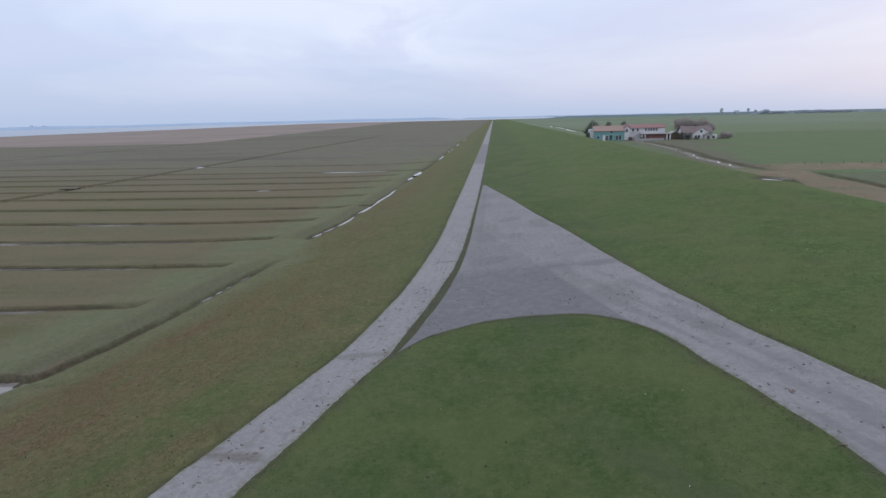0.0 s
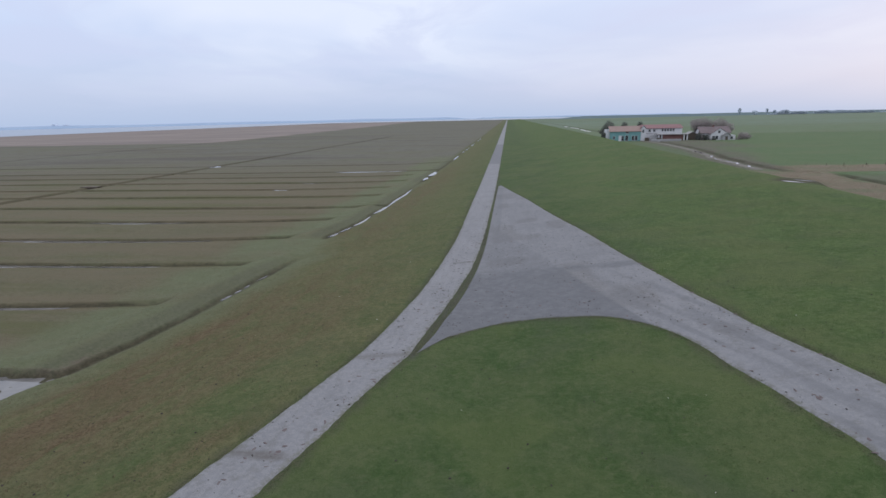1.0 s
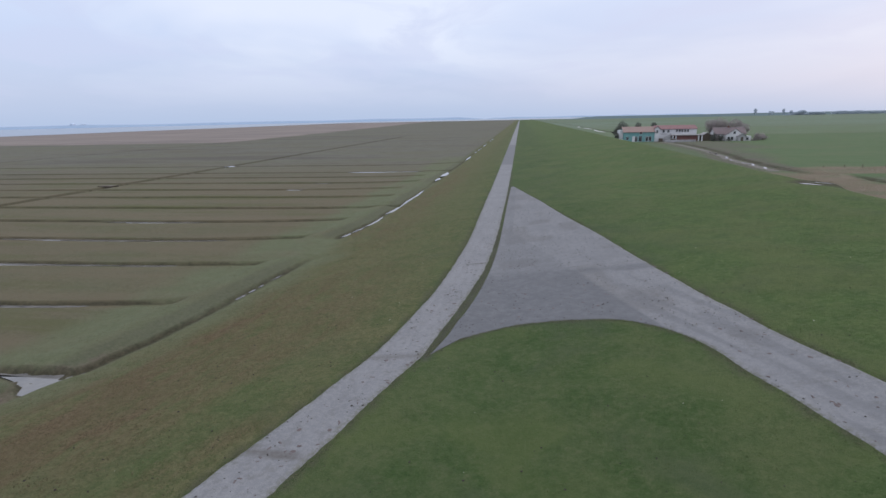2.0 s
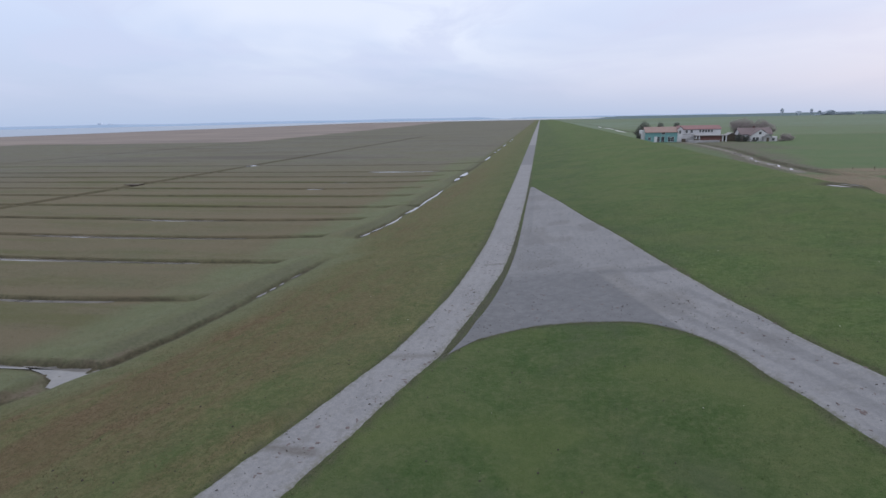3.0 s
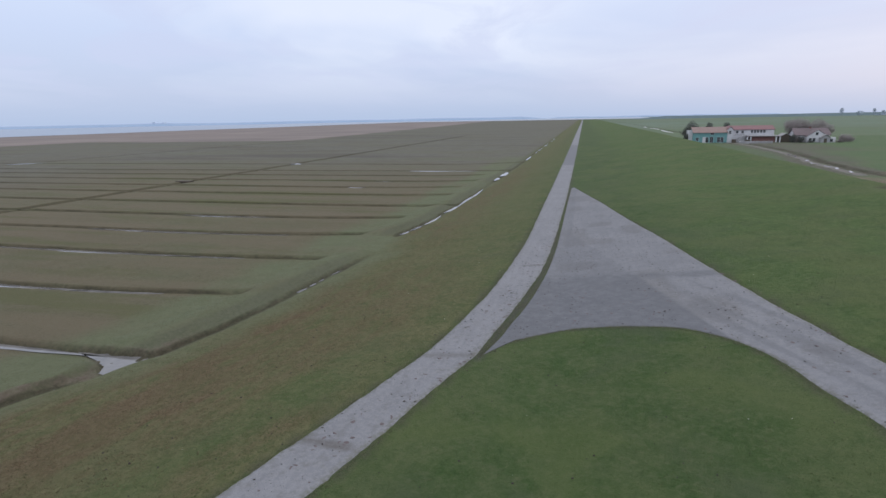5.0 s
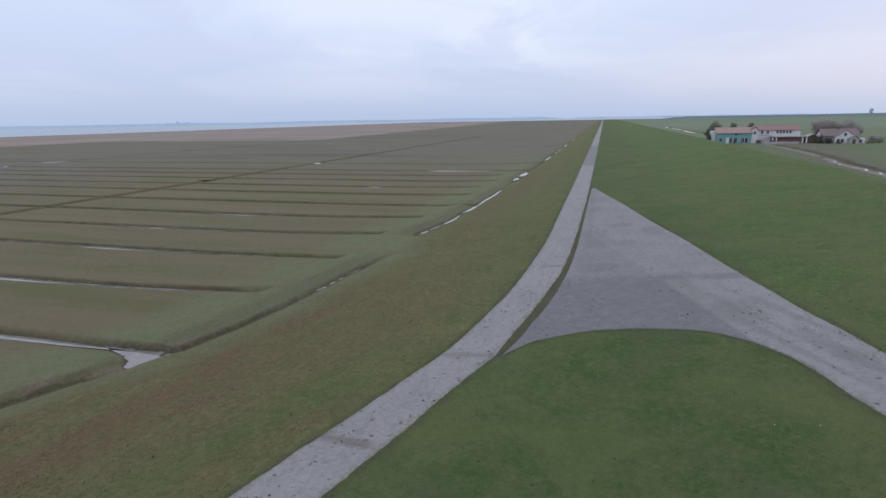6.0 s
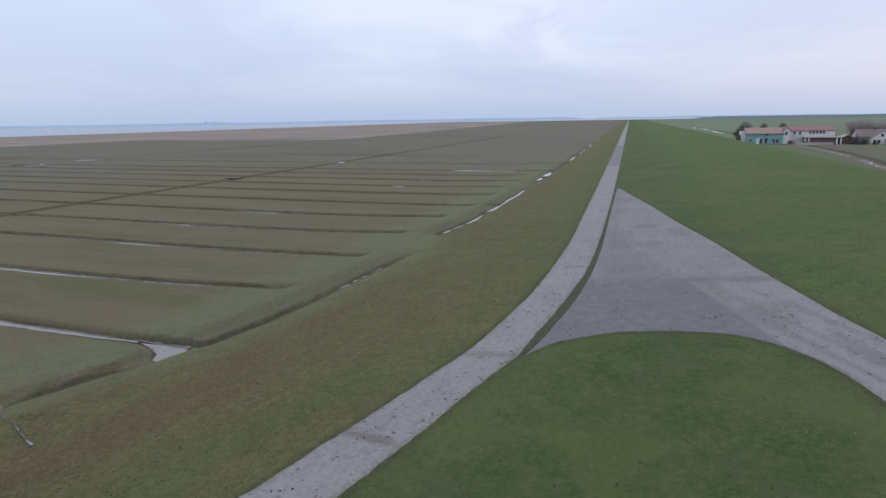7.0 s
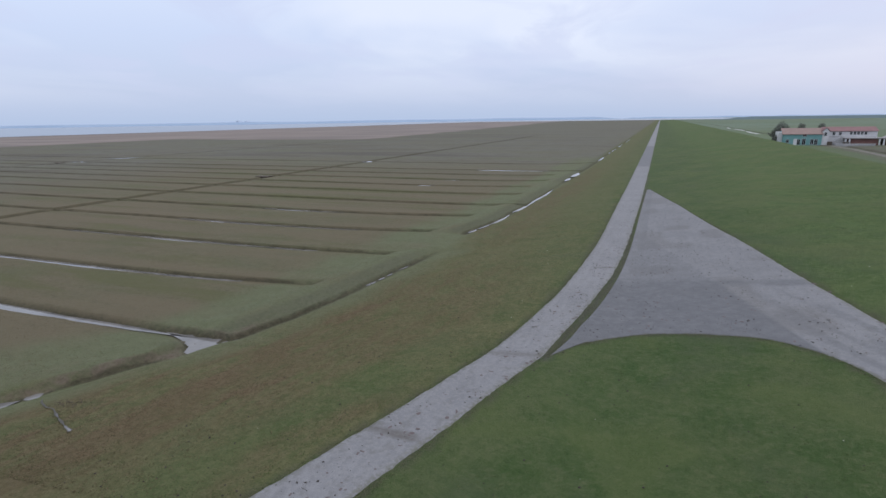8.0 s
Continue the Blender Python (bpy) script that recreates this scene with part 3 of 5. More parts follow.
    mud = np.maximum(mud, (0.45 + 0.55 * sstep(0.25, 0.6, vnoise(x, y, 3.0))) * di * (1 - sstep(0.6, 2.1, np.abs(ui + 0.2))))
    xt = curve(LANE, y)
    track = sstep(122, 132, y) * (1 - sstep(300, 330, y)) * (0.35 * sstep(-12.5, -8.0, x - xt + 4.0 * (vnoise(x, y, 9.0) - 0.5)) + 0.65 * sstep(-5.0, -2.6, x - xt + 2.0 * (vnoise(x, y, 6.0) - 0.5))) * (1 - sstep(6.0, 6.0 + 9.0 * sstep(140, 170, y) + 3.0, x - xt + 3.0 * (vnoise(x, y, 7.0) - 0.5)))
    yard = sstep(58, 66, x) * (1 - sstep(84, 98, x)) * sstep(196, 224, y) * (1 - sstep(266, 270, y))
    track = np.maximum(track, 0.6 * sstep(62, 66, x) * (1 - sstep(112, 117, y)) * sstep(70, 80, y) * (1 - sstep(130, 170, x)))
    track = np.maximum(track, yard * (0.75 + 0.25 * sstep(0.2, 0.7, vnoise(x, y, 9.0))))
    xb = np.interp(y, [60, 92, 116], [60, 62.5, 65.8]) + 1.6 * (vnoise(x * 0, y, 5.0) - 0.5) + 0.7 * (vnoise(x, y, 1.5) - 0.5)
    db = 1 - sstep(114, 118, y)
    z = z - db * 0.45 * (1 - sstep(0.4, 1.3, np.abs(x - xb)))
    mud = np.maximum(mud, (0.3 + 0.6 * sstep(0.3, 0.65, vnoise(x, y, 3.5))) * db * (1 - sstep(0.5, 1.9, np.abs(x - xb))))
    # ragged outline of the reed belt
    rx_ = x + 4.0 * (vnoise(x, y, 6.0) - 0.5) + 1.5 * (vnoise(x, y, 1.9) - 0.5)
    ry_ = y + 5.0 * (vnoise(x, y, 7.3) - 0.5) + 2.0 * (vnoise(x, y, 2.3) - 0.5)
    # boundary ditches of the far meadows
    for yb in (338.0, 520.0):
        mud = np.maximum(mud, 0.5 * (1 - sstep(0.6, 2.2 if yb < 400 else 5.0, np.abs(y - yb))) * sstep(125, 150, x) * (1 - sstep(420, 520, x)))
    # the dike sinks and the marsh ends at the far sea
    z = np.where(z > 0, z * (1 - np.where(x < 60, sstep(1300, 2400, y), 0)), z)
    z = z - 0.3 * sstep(2350, 2450, y + 0.12 * x) * (1 - sstep(300, 500, x))
    # sea bed
    z = z - 0.3 * sstep(700, 760, -x + 0.12 * np.maximum(-y, 0) - 0.05 * np.maximum(y - 500, 0))
    off = xl - x + 1.2 * (vnoise(x, y, 4.0) - 0.5)
    streak = sstep(1.2, 2.6, off) * (1 - sstep(3.6, 5.4, off)) * (1 - sstep(19, 27, y)) * (0.5 + 0.5 * sstep(0.3, 0.6, vnoise(x, y, 2.0)))
    beside = sstep(0.3, 0.8, off) * (1 - sstep(1.6, 2.6, off)) * (1 - sstep(15, 19, y))
    masks = {
        "mud": mud,
        "marsh": m,
        "burnt": np.where(x < xl, 0.55 * beside + (1 - 0.85 * streak) * sstep(0.08, 0.36, s) * (0.75 + 0.5 * sstep(0.35, 0.65, vnoise(x * 2.2 - y * 1.0, y * 0.35, 3.0))) * (1 - 0.45 * sstep(0.72, 0.95, s)) * (1 - 0.86 * sstep(22, 48, y)) + 0.65 * sstep(0.35, 0.75, s) * sstep(46, 60, y) * (1 - sstep(115, 170, y)) * (0.5 + 0.6 * vnoise(x, y, 8.0)), 0) * (1 - m),
        "fresh": np.maximum(np.maximum(0.92 * sstep(3, 14, x), np.where(x < xl, 0.40 * streak, 0)), 0.30 * (1 - sstep(0.4, 2.2, xl - x)) * sstep(0.0, 0.3, xl - x) * sstep(0.4, 0.9, vnoise(x * 1.5, y, 3.0))) * (1 - sstep(30, 36, x)),
        # grows with distance; drives the haze tint of the marsh
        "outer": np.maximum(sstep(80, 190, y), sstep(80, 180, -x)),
        "slope": np.where(x < xl, (1 - 0.6 * streak) * (1 - 0.30 * sstep(26, 46, y) * (1 - sstep(0.25, 0.60, s))) * sstep(-0.22, 0.10, s + 0.10 * (vnoise(x, y, 2.4) - 0.5)) * (1 - 0.1 * sstep(35, 90, y)), 0) * (1 - m),
        "bank": np.maximum((1 - sstep(2.0, 5.6, np.abs(u - 4.0 + 3.0 * (vnoise(x, y, 5.0) - 0.5)))) * (1 - sstep(150, 200, y)), np.maximum((1 - open_) * sstep(-2.5, 0.5, u) * (1 - sstep(6, 10, u)), 0.75 * sstep(-4.5, -1.0, u - 1.5 * (vnoise(x, y, 3.0) - 0.5)) * (1 - sstep(0.1, 0.4, u)) * (1 - sstep(44, 60, y)))),
        "face": on * sstep(-1.0, 0.2, u) * (1 - sstep(1.3, 2.3, u)) * (1 - cut) * (1 - sstep(150, 250, y)),
        "clay": clay,
        "track": track,
        "inland": sstep(40, 48, x),
        # two steps of haze colour, rising towards the farther meadows
        "field_haze": 0.5 * sstep(332, 344, y) + 0.5 * sstep(515, 535, y),
        "reed": (sstep(46, 50, rx_) * (1 - sstep(61, 66, rx_)) * (1 - sstep(118, 128, ry_)) + sstep(58, 62, rx_) * (1 - sstep(6, 10, np.abs(ry_ - 127))) * (1 - sstep(120, 170, x))) * (0.72 + 0.28 * sstep(0.25, 0.5, vnoise(x, y, 4.5))),
        "flats": np.maximum(sstep(330, 350, y + 16 * (vnoise(x, y, 30.0) - 0.5)) * sstep(-9, 9, -x - 197 - 0.10 * np.maximum(y - 420, 0) + 22 * (vnoise(x, y, 40.0) - 0.5)), sstep(375, 385, -x)),
    }
    return z, masks


def span(*pieces):
    out = []
    for a, b_, step in pieces:
        out.append(np.arange(a, b_, step))
    return np.concatenate(out)


def outward(a, b_, n):
    return np.sign(a) * np.geomspace(abs(a), abs(b_), n)


# the apron and ramp: inner line along the grass strip, round the tip and along the turf mound; outer line along the dike slope
INNER = [(-1.75, 84), (-1.9, 71), (-2.05, 52), (-2.12, 46), (-2.25, 40.9), (-2.46, 36.8), (-2.73, 33.5), (-3.05, 30.6), (-3.4, 28.2), (-3.67, 26.8), (-3.95, 24.9), (-4.26, 23.5), (-4.5, 22.5),
         (-3.4, 24.3), (-2.8, 24.9), (-1.6, 25.85), (-0.5, 26.27), (0.9, 26.42), (2.2, 26.4), (3.6, 26.22), (4.7, 25.85), (5.5, 25.25), (6.25, 24.5), (6.95, 23.45), (7.42, 22.4), (7.78, 21.3), (8.0, 20.2), (8.28, 19.2), (8.72, 17.9), (9.08, 16.4), (9.55, 14.8), (9.87, 12.9), (10.6, 8), (11.6, 0), (14, -15), (20, -50)]
TIP = 12                                     # where the grass strip meets the turf mound
OUTER = [(-1.3, 85), (1.0, 73), (2.2, 67), (3.15, 61.5), (3.95, 57), (4.5, 54), (4.9, 52), (5.2, 50.5), (5.95, 47), (6.75, 42.5), (7.35, 39), (8.2, 34.3), (8.7, 31.8), (9.3, 28.6), (10.0, 25.8), (10.4, 23.8), (10.8, 22.2), (11.1, 21.2), (11.4, 20.3), (11.75, 19.2), (12.15, 17.8), (12.55, 16.5), (13.6, 11), (14.8, 2), (17.2, -14), (23.5, -49)]


def refine(points, n, corner=None):
    """A smooth line through the points, with one sharp corner if given."""
    p = np.asarray(points, float)
    t = np.linspace(0, len(p) - 1, n)
    k = np.clip(np.floor(t).astype(int), 0, len(p) - 2)
    f = (t - k)[:, None]
    before, after = np.maximum(k - 1, 0), np.minimum(k + 2, len(p) - 1)
    if corner is not None:
        before = np.where(k == corner, k, before)
        after = np.where(k + 1 == corner, k + 1, after)
    m0, m1 = (p[k + 1] - p[before]) / 2, (p[after] - p[k]) / 2
    return (2 * f**3 - 3 * f**2 + 1) * p[k] + (f**3 - 2 * f**2 + f) * m0 + (3 * f**2 - 2 * f**3) * p[k + 1] + (f**3 - f**2) * m1


xs = np.concatenate([outward(-4950, -400, 26)[:-1], span((-400, -196, 5), (-196, -188, 0.4), (-188, -91, 3), (-91, -83, 0.3), (-83, -31, 1.3), (-31, -28, 0.2), (-28, -22.4, 0.13), (-22.4, -15.4, 0.2), (-15.4, 14, 0.45), (14, 34, 0.7), (34, 53, 1.2), (53, 70, 0.4), (70, 130, 3)), outward(130, 4950, 40)])
ys = [outward(-4950, -60, 24), span((-56, 4, 4.0), (4, 8, 1.0), (8, 13, 0.3), (13, 25, 0.16), (25, 31, 0.3), (31, 70, 0.5), (70, 112, 1.5), (112, 165, 1.6), (165, 333, 5), (333, 350, 1.0)), np.array([512, 515, 518, 520, 522, 525, 528.0]), outward(350, 4950, 60)]
for g, bend, end in GRIPS:
    if g > 15:
        ys.append(np.concatenate([np.arange(g - 1.6, g - 0.4, 0.22), np.arange(g - 0.4, g + 0.9, 0.10), np.arange(g + 0.9, g + bend + 1.2, 0.2)]))
ys = np.unique(np.round(np.concatenate(ys), 3))
keep = np.concatenate([[True], np.diff(ys) > 0.09])
ys = ys[keep]
gx, gy = np.meshgrid(xs, ys, indexing="ij")
gz, masks = land(gx, gy)
nx, ny = gx.shape
idx = np.arange(nx * ny).reshape(nx, ny)
quads = np.stack([idx[:-1, :-1], idx[1:, :-1], idx[1:, 1:], idx[:-1, 1:]], -1).reshape(-1, 4)
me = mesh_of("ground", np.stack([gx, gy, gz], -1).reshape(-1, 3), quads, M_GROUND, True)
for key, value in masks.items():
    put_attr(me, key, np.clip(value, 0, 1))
near = (gx > -16) & (gx < 18) & (gy > 5) & (gy < 110)
qx, qy = gx[near], gy[near]
gap = np.minimum(np.abs(qx - curve(ROAD_L, qy)), np.abs(qx - curve(ROAD_R, qy)))
for line in (refine(INNER, 500, TIP), refine(OUTER, 300)):
    for k in range(0, len(line), 50):
        seg = line[k:k + 50]
        gap = np.minimum(gap, np.hypot(qx[:, None] - seg[:, 0], qy[:, None] - seg[:, 1]).min(1))
margin = np.zeros_like(gx)
margin[near] = 0.85 * (1 - sstep(0.05, 0.34, gap + 0.26 * (vnoise(qx, qy, 1.1) - 0.5)))
put_attr(me, "margin", margin)
strip_edge = np.interp(gy, [p[1] for p in INNER[TIP::-1]], [p[0] for p in INNER[TIP::-1]])
put_attr(me, "strip", sstep(-0.15, 0.05, gx - curve(ROAD_R, gy)) * (1 - sstep(-0.05, 0.15, gx - strip_edge)) * sstep(21.6, 22.4, gy) * (1 - sstep(80, 90, gy)))
tagged(new("ground", me), "grazed green sea dike beside a brown salt marsh cut by ditches", "ground", kind="structure")


def height(x, y):
    return land(np.atleast_1d(np.asarray(x, float)), np.atleast_1d(np.asarray(y, float)))[0]


# ---------------------------------------------------------------- roads
def ribbon(name, a, b_, across, mat, label, lift_=0.028, ragged=0.05, stain=None, dark=None):
    """A paved surface between two edge lines of equally many points, with a skirt into the ground."""
    a, b_ = np.asarray(a, float), np.asarray(b_, float)
    n = len(a)
    t = np.linspace(0, 1, across)
    width = np.maximum(np.hypot(*(b_ - a).T), 0.01)[:, None]
    wob_a = (0.7 * vnoise(a[:, 0], a[:, 1], 0.9) + vnoise(a[:, 0], a[:, 1], 0.31) - 0.85)[:, None] * ragged * 2 / width
    wob_b = (0.7 * vnoise(b_[:, 0], b_[:, 1], 0.9) + vnoise(b_[:, 0], b_[:, 1], 0.31) - 0.85)[:, None] * ragged * 2 / width
    tt = np.clip(wob_a, -0.2, 0.2) * (1 - t)[None] + np.clip(wob_b, -0.3, 0.3) * t[None] + t[None]
    p = a[:, None] * (1 - tt)[..., None] + b_[:, None] * tt[..., None]
    x, y = p[..., 0], p[..., 1]
    z = land(x, y)[0] + lift_
    from_edge = np.minimum(tt, 1 - tt) * width
    z = z - 0.045 * (1 - np.clip(from_edge / 0.15, 0, 1))
    top = np.stack([x, y, z], -1)
    low0, low1 = top[:, :1].copy(), top[:, -1:].copy()
    low0[..., 2] -= 0.15
    low1[..., 2] -= 0.15
    v = np.concatenate([low0, top, low1], 1)
    k = across + 2
    i = np.arange(n * k).reshape(n, k)
    f = np.stack([i[:-1, :-1], i[:-1, 1:], i[1:, 1:], i[1:, :-1]], -1).reshape(-1, 4)
    me_ = mesh_of(name, v.reshape(-1, 3), f, mat, True)
    vx, vy = v[..., 0], v[..., 1]
    verge = np.concatenate([np.ones((n, 1)), 1 - np.clip(from_edge / 0.35, 0, 1), np.ones((n, 1))], 1)
    put_attr(me_, "verge", verge)
    put_attr(me_, "stain", stain(vx, vy) if stain else 0 * vx)
    put_attr(me_, "dark", dark(vx, vy) if dark else 0 * vx)
    return tagged(new(name, me_), label, "road", kind="structure")


def bands(x, y):
    """Muddy bands that cross the road, and old patches."""
    s = 0.85 * (1 - sstep(0.10, 0.30, np.abs(y - 14.62 + 0.10 * (x + 9.4)))) * (1 - 0.6 * sstep(-7.7, -7.2, x))
    s = np.maximum(s, 0.5 * (1 - sstep(0.1, 0.35, np.abs(y - 22.2 - 0.2 * (x + 6)))))
    s = np.maximum(s, 0.6 * (1 - sstep(0.1, 0.3, np.abs(y - 38.5 - 0.3 * (x + 4)))) * sstep(-4.6, -4.0, x))
    return s


yy = np.concatenate([np.arange(-60, 8, 2.0), np.arange(8, 60, 0.22), np.arange(60, 124, 0.8), [124.5, 125, 126], np.arange(128, 214, 4), [215, 216], np.geomspace(220, 3500, 60)])
ribbon("road_1", np.c_[curve(ROAD_L, yy), yy], np.c_[curve(ROAD_R, yy), yy], 15, M_ROAD, "narrow grey asphalt dike road littered with droppings", ragged=0.08, stain=bands,
       dark=lambda x, y: 0.75 * sstep(124.5, 125.5, y) * (1 - sstep(214, 216, y)))

def wet_side(x, y):
    """Older, darker surfacing on the apron's road side of a straight seam."""
    seam = np.interp(y, [24, 25.4, 32, 36, 50], [6.45, 6.05, 4.15, 3.0, -1])
    s = 0.85 * (1 - sstep(-0.03, 0.09, x - seam)) * (1 - 0.7 * sstep(34.0, 37.0, y))
    streak = 0.7 * (1 - sstep(0.2, 1.1, np.abs(y - 35.1 + 0.06 * x))) * sstep(-2.5, 0.5, x) * (0.4 + 0.8 * vnoise(x, y, 0.9))
    ruts = 0.4 * sstep(0.55, 0.75, vnoise(x * 2.5 + y * 0.9, y * 0.22, 1.0)) * (1 - sstep(30, 40, y))
    return np.clip(np.maximum(np.maximum(s, streak), ruts) + 0.30 - 0.16 * sstep(0.0, 0.3, x - seam) * (1 - sstep(34.0, 37.0, y)), 0, 1)


ribbon("road_2", refine(INNER, 700, TIP), refine(OUTER, 700), 61, M_ROAD, "triangular asphalt apron with a ramp up the dike", 0.03, 0.07,
       stain=lambda x, y: np.maximum(0.35 * sstep(0.60, 0.75, vnoise(x, y, 2.5)), 0.9 * (1 - sstep(0.6, 1.1, np.hypot((x + 3.0) / 0.55, (y - 24.95 - 0.1 * (x + 3.0)) / 0.10)))), dark=wet_side)

yl = np.arange(126, 300, 2.0)
ribbon("road_3", np.c_[curve(LANE, yl) - 0.9, yl], np.c_[curve(LANE, yl) + 1.5, yl], 9, M_LANE, "muddy grey-brown track along the inland foot of the dike", 0.03, 0.6)
for name_, y0_, y1_ in (("road_4", 425, 505), ("road_5", 520, 585), ("road_6", 610, 655)):
    yl = np.arange(y0_, y1_, 3.0)
    wl = 1.0 * np.clip(np.minimum(yl - y0_, y1_ - yl) / 12 + 0.15, 0, 1)
    mid_ = curve(LANE, yl) + 1.2 * np.sin(yl / 26)
    ribbon(name_, np.c_[mid_ - wl, yl], np.c_[mid_ + wl, yl], 7, M_PALE, "pale gravel stretch of the lane beyond the farm", 0.06, 0.2)


# ---------------------------------------------------------------- water
def water(name, pts, z, half, label, ragged=0.4):
    """A long thin sheet of standing water about a line, tapered at both ends; the banks cut its outline."""
    p = np.asarray(pts, float)
    d = np.gradient(p, axis=0)
    d /= np.maximum(np.hypot(*d.T), 1e-6)[:, None]
    side = np.c_[-d[:, 1], d[:, 0]]
    n = len(p)
    w = half * (1 - ragged + 2 * ragged * vnoise(p[:, 0] * 1.0, p[:, 1] * 1.0, 1.8)) * np.clip(np.minimum(np.arange(n) / (0.22 + 0.2 * vnoise(p[0, 0], p[0, 1], 0.7)), np.arange(n)[::-1] / (0.22 + 0.2 * vnoise(p[-1, 0], p[-1, 1], 0.7))) / n, 0.01, 1) ** 0.85 * (0.75 + 0.5 * vnoise(p[:, 0] * 3, p[:, 1] * 3, 1.0))
    v = np.concatenate([np.c_[p + side * w[:, None], np.full(n, z)], np.c_[p - side * w[:, None], np.full(n, z)]])
    i = np.arange(n - 1)
    f = np.stack([i + n, i + n + 1, i + 1, i], -1)
    return tagged(new(name, mesh_of(name, v, f, M_WATER, True)), label, "water", kind="structure")


def grip_water(k, x0, x1, above, half, ragged=0.35, n=60):
    g, bend, end = GRIPS[k]
    x = np.linspace(x0, x1, n)
    water("water", np.c_[x, grip_line(g, bend, end, x) - 0.05], (-0.36 if g < 25 else -0.27) + above, half, "still water lying in a marsh grip, mirroring the sky", ragged)


for k, x0, x1, above, half, ragged in [(2, -90, -26.5, 0.035, 0.8, 0.1), (3, -90, -38, 0.032, 0.8, 0.1), (3, -42, -29.5, 0.022, 0.6, 0.3), (4, -70, -37, 0.034, 0.8, 0.2), (4, -39, -29, 0.012, 0.6, 0.4), (5, -62, -41.5, 0.050, 0.8, 0.2), (5, -56.0, -52.0, 0.068, 0.9, 0.5), (5, -43, -33, 0.022, 0.7, 0.4),
                                       (6, -57, -41.5, 0.068, 0.9, 0.2), (9, -45.2, -41.2, 0.17, 1.1, 0.4), (10, -44.0, -39.0, 0.13, 0.9, 0.5), (12, -44.0, -24.0, 0.225, 2.1, 0.15), (12, -25.5, -20.5, 0.13, 0.9, 0.3), (13, -60, -36, 0.10, 1.0, 0.3), (13, -107, -91, 0.13, 0.9, 0.4), (13, -89.5, -83.5, 0.20, 1.9, 0.3), (12, -196, -186, 0.20, 1.7, 0.4)]:
    grip_water(k, x0, x1, above, half, ragged)


def ditch_water(y0, y1, z, half, n=40):
    y = np.linspace(y0, y1, n)
    water("water", np.c_[curve(DITCH, y) + (vnoise(0 * y, y, 5.0) - 0.5) * 0.3 + (vnoise(0 * y, y, 1.3) - 0.5) * 0.12 + 0.04, y], z, half, "still ditch water mirroring the pale sky")


for y0, y1, z, half in [(9.5, 14.0, -0.30, 0.6), (14.1, 14.9, -0.315, 0.4), (18.2, 19.0, -0.328, 0.25), (35.4, 36.8, -0.232, 0.14), (37.1, 38.1, -0.232, 0.12), (38.4, 39.3, -0.232, 0.11), (40.4, 42.0, -0.235, 0.09), (57.0, 59.6, -0.222, 0.34), (59.4, 63.4, -0.232, 0.22), (63.0, 68.8, -0.226, 0.30), (68.4, 72.2, -0.234, 0.22),
                        (71.8, 78.0, -0.15, 0.62), (76.6, 98.0, -0.20, 0.36), (111.5, 117.6, -0.12, 0.42), (119.8, 129.5, -0.06, 0.95), (167, 185, -0.14, 0.36), (203, 209, -0.14, 0.34), (217, 224, -0.14, 0.38), (229, 233, -0.14, 0.30), (249, 262, -0.14, 0.44), (268, 272, -0.14, 0.36), (300, 307, -0.14, 0.45), (320, 331, -0.10, 0.55)]:
    ditch_water(y0, y1, z, half)
dx_, dy_ = np.linspace(-194.0, -186.0, 40), np.linspace(143.0, 152.5, 40)
water("water", np.c_[dx_, dy_], float(land(dx_, dy_)[0].max()) + 0.02, 0.9, "shallow flash of water beside a far drain", 0.5)
mid_p = np.mean(POOL, axis=0)
rim = [mid_p + (np.asarray(p) - mid_p) * (1 + 0.4 / np.hypot(*(np.asarray(p) - mid_p))) for p in POOL]
fan = [(*mid_p, -0.325)] + [(*p, -0.325) for p in rim]
pool_faces = [(0, k % len(POOL) + 1, k) for k in range(1, len(POOL) + 1)]
tagged(new("water", mesh_of("water", fan, pool_faces, M_WATER, True)), "shallow pool where a grip meets the ditch", "water", kind="structure")
for (ax_, ay_), (bx_, by_), half_ in (((28.1, 59.8), (29.5, 57.9), 0.30), ((29.6, 60.7), (31.1, 58.9), 0.16)):
    water("water", np.c_[np.linspace(ax_, bx_, 24), np.linspace(ay_, by_, 24)], 5.438, half_, "shallow puddle in a worn hollow on the dike crest", 0.5)
rx = np.linspace(-26.3, -21.2, 80)
ry = np.interp(rx, [-26.3, -25.2, -23.8, -22.9, -21.8, -21.2], [13.9, 13.45, 12.85, 12.5, 12.15, 11.85]) + 0.30 * (vnoise(rx, 0 * rx, 0.8) - 0.5)
rz = land(rx, ry)[0]
for half_, up_, mat_, lab_ in ((0.046, 0.045, M_RILL, "dark muddy rill winding down the slope foot"), (0.024, 0.052, M_WATER, "thread of water in a muddy rill")):
    wv = half_ * (0.35 + 1.3 * vnoise(rx * 3, ry, 0.6)) * np.where(rx > -21.8, 2.0, 1.0)
    if mat_ == M_WATER:
        wv = wv * np.maximum(sstep(-22.0, -21.8, rx), 0.9 * sstep(0.55, 0.7, vnoise(rx * 2, ry, 0.8)))
    v_ = np.concatenate([np.c_[rx, ry + wv, rz + up_], np.c_[rx, ry - wv, rz + up_]])
    k_ = np.arange(len(rx) - 1)
    me_r = mesh_of("water", v_, np.stack([k_ + len(rx), k_ + len(rx) + 1, k_ + 1, k_], -1), mat_, True)
    tagged(new("water", me_r), lab_, "water", kind="structure")
